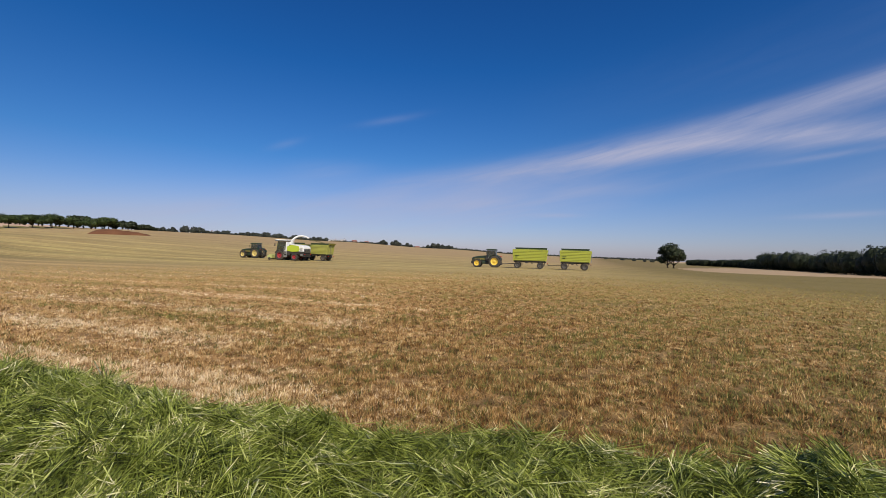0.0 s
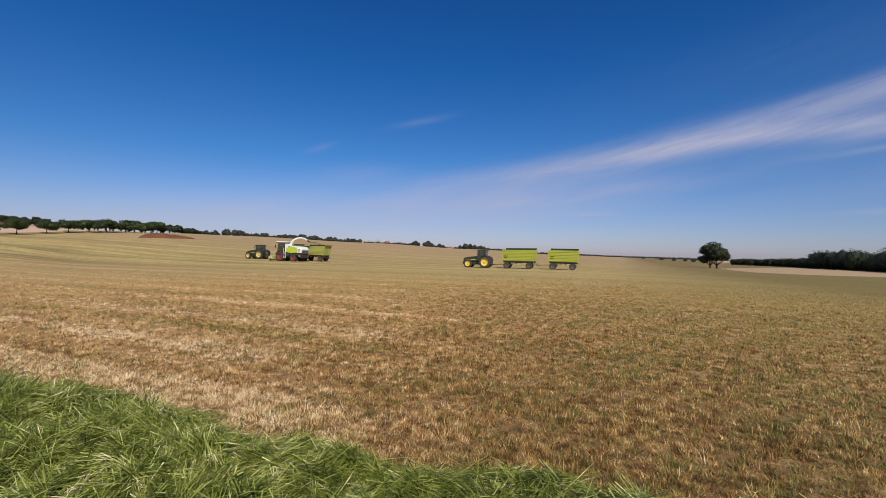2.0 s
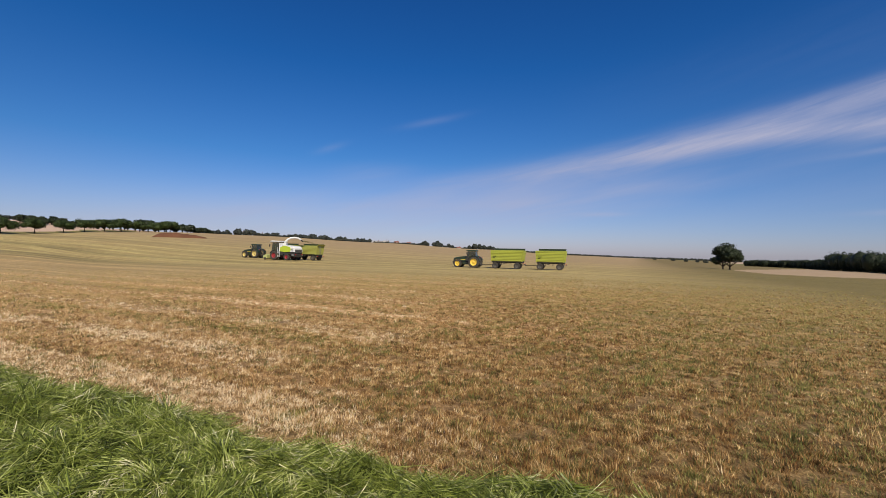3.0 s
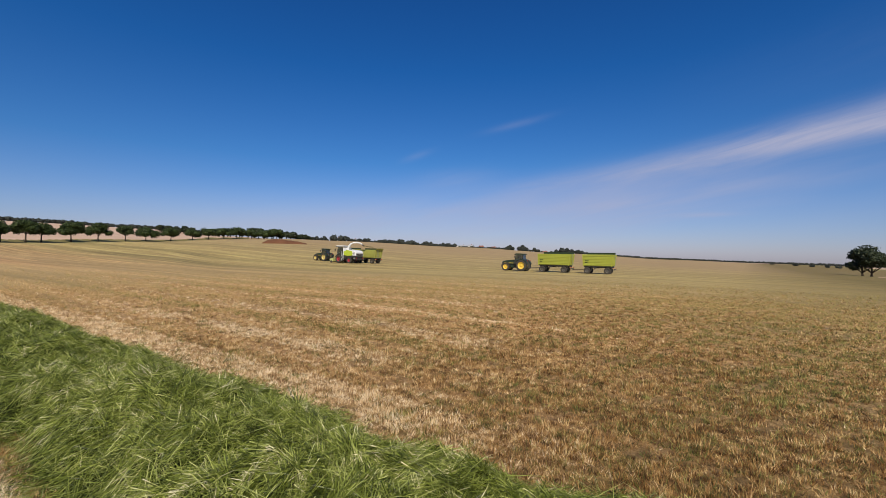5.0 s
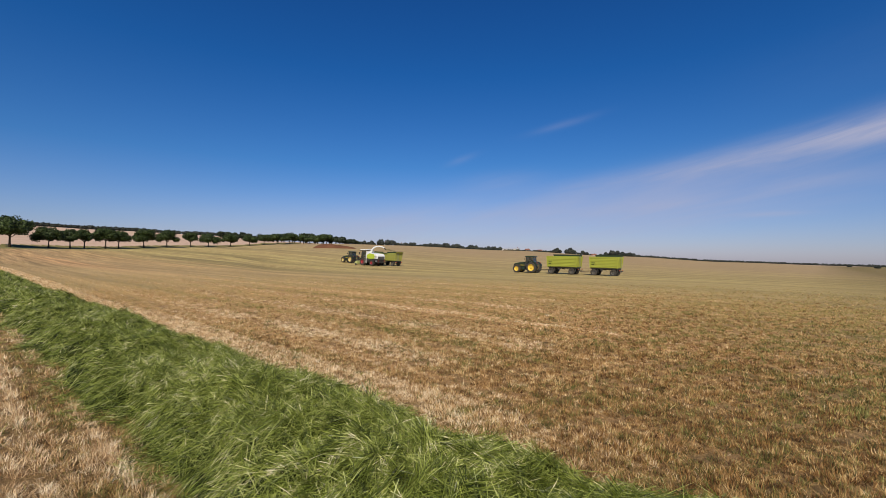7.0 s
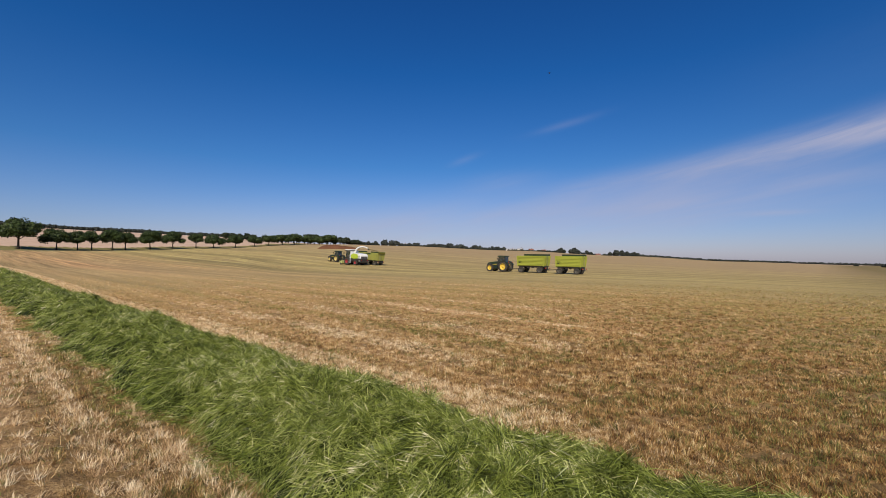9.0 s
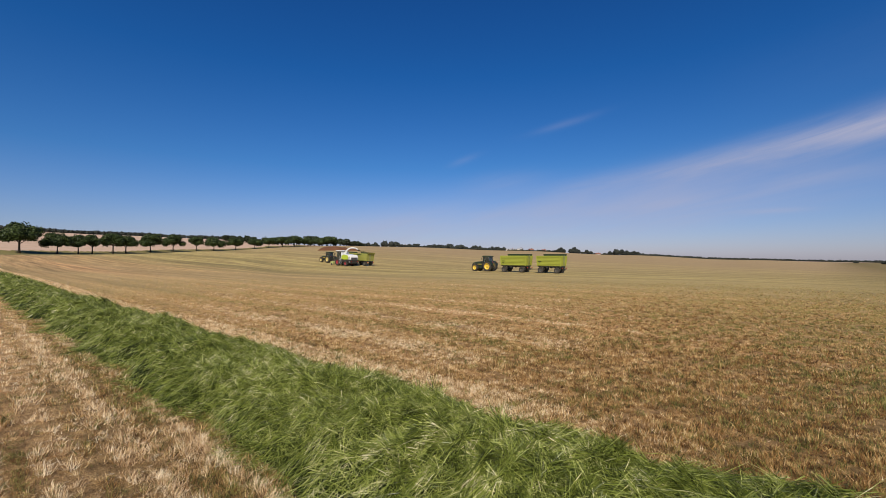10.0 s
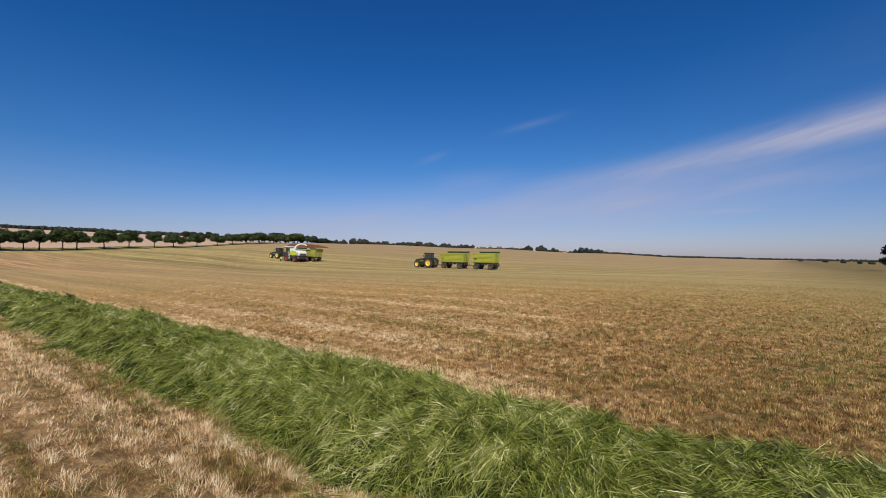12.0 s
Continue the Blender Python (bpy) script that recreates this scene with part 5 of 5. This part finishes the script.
def tree(x, y, height, width, seed, label, mat=None, trunks=1, stem=0.30):
    rng = np.random.default_rng(seed)
    z = float(ground_z(x, y))
    tr = empty("tree", pose(x, y, z - 0.05), label, "tree", "avenue trees" if trunks == 1 else "")
    bm = bmesh.new()
    clear = height * stem
    for k in range(trunks):
        off = 0.0 if trunks == 1 else (k - 0.5) * width * 0.20
        lean = 0.15 * rng.normal() + off * 0.3
        top = (off + lean, 0.2 * rng.normal(), height * 0.62)
        r0 = height * 0.028
        tube(bm, [(off, 0, -0.1), (off + lean * 0.2, 0, clear * 0.5), (off + lean * 0.5, 0, clear), top], [r0 * 1.5, r0, r0 * 0.85, r0 * 0.3], 8)
        for j in range(6):
            a = 2 * math.pi * (j + rng.random() * 0.6) / 6
            s = clear * (0.95 + 0.3 * rng.random())
            reach = width * 0.33
            tube(bm, [(off + lean * 0.5, 0, s), (off + lean * 0.5 + reach * 0.5 * math.cos(a), reach * 0.5 * math.sin(a), s + height * 0.14), (off + reach * math.cos(a), reach * math.sin(a), s + height * 0.22 + 0.1 * height * rng.random())], [r0 * 0.45, r0 * 0.28, r0 * 0.1], 6)
    part("trunk", bm, BARK, tr, "rough brown trunk and limbs", True)
    centres, radii, counts = [(0, 0, (clear + height) / 2)], [(width * 0.33, width * 0.33, (height - clear) * 0.40)], [1400]
    for j in range(11):
        a = 2 * math.pi * j * 0.382 + rng.normal(0, 0.3)
        f = rng.uniform(0.15, 0.85)
        out = width * 0.33 * (1 - 0.55 * max(0, f - 0.35)) * rng.uniform(0.75, 1.1)
        centres.append((out * math.cos(a), out * math.sin(a), clear + (height - clear) * (0.12 + 0.72 * f)))
        q = width * rng.uniform(0.15, 0.22)
        radii.append((q, q, q * 0.75))
        counts.append(460)
    me = cloud_mesh("crown", centres, radii, counts, max(0.13, height * 0.030), mat or LEAF, rng)
    crown = new("crown", me)
    crown.parent = tr
    return tr


AVENUE = [
    (-67.7, 166, 8.4, 8.1),
    (-65.0, 173, 6.2, 6.2),
    (-63.4, 179, 6.0, 4.7),
    (-62.3, 183, 6.3, 4.0),
    (-60.6, 190, 7.1, 5.9),
    (-59.5, 194, 6.5, 5.9),
    (-57.3, 205, 7.1, 6.5),
    (-55.2, 216, 6.9, 7.2),
    (-52.9, 230, 6.5, 5.4),
    (-51.1, 243, 6.4, 8.4),
    (-48.8, 260, 6.4, 7.1),
    (-46.7, 279, 5.7, 7.3),
    (-45.1, 295, 6.1, 8.5),
    (-43.5, 309, 6.8, 8.5),
    (-42.1, 323, 7.9, 10.5),
    (-40.5, 330, 6.2, 8.5),
    (-39.1, 330, 6.3, 8.6),
    (-37.7, 328, 7.0, 9.0),
]
for k, (q, r, h, w) in enumerate(AVENUE):
    x, y, _ = at(q, r)
    tree(x, y, h * 1.08, w * 1.30, 20 + k, "round-crowned green roadside tree on a bare trunk beside grain" if k else "taller dark green roadside tree with a spreading crown")
x, y, _ = at(27.75, 178)
tree(x, y, 10.0, 10.6, 77, "lone broad dark oak with two trunks at field edge", OAK_LEAF, 2, 0.09)


def wood(name, label, category, spans, per, size, mat, seed, steps=(0.7, 0.85, 0.95, 1.05), clear=0.0, shell=0.8):
    """A far belt of trees: spans of (azimuth from, to, distance from, to, height from, to, depth)."""
    rng = np.random.default_rng(seed)
    C, R, N = [], [], []
    for a0, a1, r0, r1, h0, h1, deep in spans:
        length = math.hypot(r1 - r0, radians(a1 - a0) * (r0 + r1) / 2)
        n = max(2, int(length / ((h0 + h1) * 0.21)))
        for k in range(n):
            f = (k + rng.random() * 0.8) / n
            h = (h0 + (h1 - h0) * f) * rng.choice(steps) * rng.uniform(0.9, 1.08)
            x, y, z = at(a0 + (a1 - a0) * f, r0 + (r1 - r0) * f + deep * rng.random())
            C.append((x, y, z + h * (0.52 + clear / 2)))
            w = h * rng.uniform(0.36, 0.6)
            R.append((w, w, h * (0.5 - clear / 2)))
            N.append(per)
            if clear:
                # bare trunks under the crowns
                C.append((x, y, z + h * clear * 0.6))
                R.append((0.3, 0.3, h * clear * 0.7))
                N.append(12)
    ob = new(name, cloud_mesh(name, C, R, N, size, mat, rng, shell, 0.84))
    return tagged(ob, label, category, kind="stuff")


wood("wood", "dark green deciduous wood behind a pale grain field", "wood", [
    (29.5, 34.5, 560, 500, 6.5, 7.4, 12), (34.5, 36.2, 500, 440, 7, 8, 12), (36.2, 42.5, 430, 330, 13, 11.8, 25), (36.2, 47, 440, 300, 7, 8, 6), (42.3, 46.5, 315, 265, 11.8, 14, 30), (46, 62, 262, 225, 14, 14.5, 30)], 950, 0.36, OAK_LEAF, 3, (0.9, 0.95, 1.0, 1.04), 0.0, 0.86)
wood("wood", "copse and bushes at the end of the avenue", "wood", [
    (-50, -43, 440, 400, 4.8, 6.2, 18), (-43, -38.5, 350, 335, 6.6, 7.2, 15), (-38.5, -35.5, 335, 330, 6.6, 4.4, 10), (-35.5, -33.5, 340, 350, 3.6, 2.8, 6)], 600, 0.6, OAK_LEAF, 4, (0.55, 0.7, 0.9, 1.1), 0.22)
wood("hedge", "far dark hedge and tree line along the ridge", "hedge", [
    (-34, -31.5, 380, 390, 2.3, 3.0, 4), (-31.2, -30.4, 390, 390, 4, 4, 3), (-30.2, -28.4, 400, 400, 3.7, 4.2, 5), (-28.5, -20, 420, 430, 2.7, 3.4, 8), (-24, -22, 440, 440, 4, 4, 4), (-20, -15, 440, 460, 3.4, 2.9, 8), (-14.5, -8.6, 500, 500, 1.3, 1.6, 8), (-5.4, -4.0, 520, 520, 4.2, 2.6, 6)], 190, 0.5, FAR_LEAF, 5, (0.55, 0.7, 0.9, 1.05, 1.4))
wood("hedge", "thin distant hedge line on the horizon", "hedge", [
    (-4, -2.2, 760, 760, 2.5, 3.2, 8), (1.2, 9, 760, 900, 3.2, 2.6, 10), (9, 16, 900, 1100, 2.6, 3, 10), (16, 26.5, 1100, 1250, 3.2, 4.2, 10)], 50, 0.9, FAR_LEAF, 6, (0.5, 0.7, 0.9, 1.1, 1.3))
wood("hedge", "dark hedge on the hill above the grain field", "hedge", [
    (-76, -56, 520, 520, 3.2, 3.8, 6), (-56, -47, 520, 520, 3.4, 4.6, 6)], 120, 0.6, FAR_LEAF, 7, (0.8, 0.85, 0.9, 1.0))
wood("bush", "two round dark field trees on the ridge", "bush", [(-8.4, -7.4, 470, 470, 3.6, 3.8, 2), (-8.1, -7.7, 470, 470, 4.9, 4.9, 2)], 700, 0.8, FAR_LEAF, 8)
wood("bush", "round dark field tree on the ridge", "bush", [(-6.8, -5.6, 470, 470, 4.0, 4.2, 2), (-6.4, -6.0, 470, 470, 5.7, 5.7, 2)], 700, 0.8, FAR_LEAF, 9)
wood("wood", "low domed copse on the ridge", "wood", [(-2.2, -1.2, 520, 520, 3.8, 5.6, 6), (-1.2, 0.3, 520, 520, 5.8, 5.5, 8), (0.3, 1.3, 520, 520, 5, 3.2, 6)], 600, 0.8, FAR_LEAF, 10)


def house(q, r, length, depth, wall_h, roof_h, turn, roof_mat, label, lift=0.0):
    x, y, z = at(q, r)
    h = empty("house", pose(x, y, z - 0.3 + lift, 0, 0, -q + turn), label, "building", "village houses")
    l, d = length / 2, depth / 2
    bm = box(bmesh.new(), (-l, -d, 0), (l, d, wall_h))
    part("wall", bm, PLASTER, h)
    bm = bmesh.new()
    o = 0.4
    a = [bm.verts.new(p) for p in ((-l - o, -d - o, wall_h - 0.1), (-l - o, d + o, wall_h - 0.1), (-l - o, 0, wall_h + roof_h))]
    b = [bm.verts.new(p) for p in ((l + o, -d - o, wall_h - 0.1), (l + o, d + o, wall_h - 0.1), (l + o, 0, wall_h + roof_h))]
    fs = [bm.faces.new(a), bm.faces.new(b[::-1])] + [bm.faces.new((a[i], b[i], b[(i + 1) % 3], a[(i + 1) % 3])) for i in range(3)]
    bmesh.ops.recalc_face_normals(bm, faces=fs)
    roof = part("roof", bm, roof_mat, h)
    bm = box(bmesh.new(), (l * 0.3, -0.3, wall_h + roof_h * 0.6), (l * 0.3 + 0.6, 0.3, wall_h + roof_h + 0.7))
    part("chimney", bm, TILE_ROOF, roof)
    n = max(2, int(length / 3))
    for k in range(n):
        cx = -l + length * (k + 0.5) / n
        bm = box(bmesh.new(), (cx - 0.5, -d - 0.03, wall_h * 0.2), (cx + 0.5, -d + 0.02, wall_h * 0.2 + 0.9))
        part("window", bm, DARK_PANE, h)


house(-14.2, 520, 12, 7, 2.2, 1.0, 5, GREY_ROOF, "long white farm shed with a grey sheet roof", 0.4)
house(-13.0, 530, 6, 6, 2.8, 1.4, -20, GREY_ROOF, "white farmhouse with a grey roof on the ridge", 0.3)
house(-11.6, 560, 5, 5, 2.4, 1.6, 25, TILE_ROOF, "white village house with a red tiled roof", 0.2)
house(-10.0, 560, 5, 5, 2.2, 1.5, 0, TILE_ROOF, "small white village house with a red roof", 0.1)
house(-3.4, 640, 6, 5, 2.6, 1.6, 15, TILE_ROOF, "pale village house with a red tiled roof", -1.2)
house(-30.4, 430, 7, 6, 2.2, 1.8, 10, GREY_ROOF, "low pale house with a grey roof among trees")
house(-28.3, 440, 8, 6, 2.0, 1.5, -15, GREY_ROOF, "low pale barn with a grey roof among trees")
house(-22.9, 470, 5, 5, 2.2, 1.4, 0, TILE_ROOF, "small house with a red roof behind the hedge")
for k, (q, r, h) in enumerate(((20.6, 560, 2.0), (22.5, 520, 2.4), (23.8, 500, 1.9), (25.0, 480, 2.5), (25.8, 480, 2.1))):
    wood("bush", "low dark bush standing alone in the far field", "bush", [(q - 0.18, q + 0.18, r, r, h, h, 2)], 220, 0.4, FAR_LEAF, 40 + k)


def soil_heap():
    cx, cy, cz = at(-36.7, 226)
    n, k = 60, 16
    turn = radians(32)
    verts, faces = [], []
    for i in range(n + 1):
        for j in range(k + 1):
            s, d = -1 + 2 * i / n, -1 + 2 * j / k
            px, py = s * 10.5, d * 3.6
            x, y = cx + px * math.cos(turn) - py * math.sin(turn), cy + px * math.sin(turn) + py * math.cos(turn)
            e = max(0.0, 1 - abs(s) ** 2.6) * max(0.0, 1 - abs(d) ** 2.0)
            h = 2.5 * e ** 0.7 * (0.72 - 0.22 * s + 0.25 * noise.noise(Vector((px * 0.35, py * 0.5, 1)))) + 0.14 * e * noise.noise(Vector((px * 1.6, py * 1.6, 4)))
            verts.append((x, y, float(ground_z(x, y)) + h - 0.04))
    for i in range(n):
        for j in range(k):
            a = i * (k + 1) + j
            faces.append((a, a + k + 1, a + k + 2, a + 1))
    ob = mesh_object("soil_mound", verts, faces, [SOIL], smooth_shade=True)
    if ob.data.polygons[5].normal.z < 0:
        ob.data.flip_normals()
    tagged(ob, "long low mound of red-brown soil at field edge", "mound")


soil_heap()


def insect(label):
    """A small dark fly, nose along +x."""
    fly = empty("insect", Matrix(), label, "insect")
    bm = bmesh.new()
    bmesh.ops.create_uvsphere(bm, u_segments=10, v_segments=6, radius=1, matrix=Matrix.Diagonal((0.007, 0.0034, 0.0034, 1)))
    bmesh.ops.create_uvsphere(bm, u_segments=8, v_segments=5, radius=1, matrix=Matrix.Translation((0.008, 0, 0.0005)) @ Matrix.Diagonal((0.0025, 0.003, 0.0026, 1)))
    part("body", bm, BLACK, fly, "", True)
    for side in (1, -1):
        bm = prism(bmesh.new(), [(0.003, 0.0), (-0.002, 0.0), (-0.007, 0.012), (-0.002, 0.014)], -0.0002, 0.0002)
        part("wing", bm, BLACK, fly, "", False, pose(0, 0, 0.002, -62 * side, 0, 0))
    return fly


insect_a = insect("small dark flying insect close over the stubble")
insect_b = insect("small dark flying insect high over the windrow")


# ---- motion ----
HEAD_A, HEAD_B = -75.6, -74.8


def along(t, which):
    return 3.512 * t - 0.002 * t * t if which == "a" else 4.124 * t - 0.015 * t * t


def ride(head, x0, y0, s, back, front):
    """Pose of a machine whose origin stands s metres along its line; it tilts with the ground under back and front."""
    dx, dy = math.sin(radians(head)), math.cos(radians(head))
    x, y = x0 + s * dx, y0 + s * dy
    za = float(ground_z(x + back * dx, y + back * dy))
    zb = float(ground_z(x + front * dx, y + front * dy))
    z = zb - (zb - za) * front / (front - back)
    tilt = math.degrees(math.atan2(zb - za, front - back))
    return pose(x, y, z, 0, -tilt, 90 - head)


def motions():
    times = [k * 0.5 for k in range(25)]
    ax, ay = 5.886, 72.475
    bx, by = -29.63, 80.93
    nx, ny = math.sin(radians(HEAD_B + 90)), math.cos(radians(HEAD_B + 90))
    for ob, lag, back in ((tractor_a, 0.0, -2.9), (trailer_a1, -6.59, -3.61), (trailer_a2, -13.9, -3.04)):
        walk(ob, [(t, ride(HEAD_A, ax, ay, along(t, "a") + lag, back, 0.0)) for t in times])
    tx, ty = bx + 4.40 * nx, by + 4.40 * ny
    for ob, lag, back in ((tractor_b, 0.0, -2.9), (trailer_b1, -8.75, -3.04), (trailer_b2, -14.5, -3.61)):
        walk(ob, [(t, ride(HEAD_B, tx, ty, along(t, "b") + 11.96 + 0.123 * t + lag, back, 0.0)) for t in times])
    for ob in (harvester_b, stream_b):
        walk(ob, [(t, ride(HEAD_B, bx, by, along(t, "b"), -3.0, 0.0)) for t in times])
    # two insects dart past and are gone again
    walk(insect_a, [(t, pose(x, y, z, 0, 10, turn)) for t, x, y, z, turn in ((0.0, 1.2, 1.6, 4.6, 80), (0.6, 1.60, 4.0, 3.7, 60), (0.8, 1.61, 3.52, 2.51, 20), (0.9, 1.49, 2.98, 2.19, -20), (1.0, 1.42, 2.63, 1.78, -70), (1.2, 1.03, 2.61, 1.69, -120), (1.5, 0.9, -0.6, 2.1, -150), (3.0, 2.5, -4.0, 2.4, -150), (12.0, 6.0, -14.0, 2.6, -150))])
    walk(insect_b, [(t, pose(x, y, z, 0, -20, turn)) for t, x, y, z, turn in ((0.0, -6.0, -9.0, 3.0, 60), (8.4, -3.5, -1.5, 4.6, 60), (8.8, -1.8, 3.2, 4.9, 20), (9.0, -1.29, 3.08, 3.29, -60), (9.1, -1.08, 2.19, 3.3, -100), (9.3, -0.8, 0.2, 3.9, -120), (12.0, 3.0, -9.0, 3.4, -120))])
    for ob, (x, y, z), radius, which in SPINNERS:
        walk(ob, [(k * 0.2, pose(x, y, z, 0, math.degrees(along(k * 0.2, which) / radius) % 360, 0)) for k in range(61)])


motions()
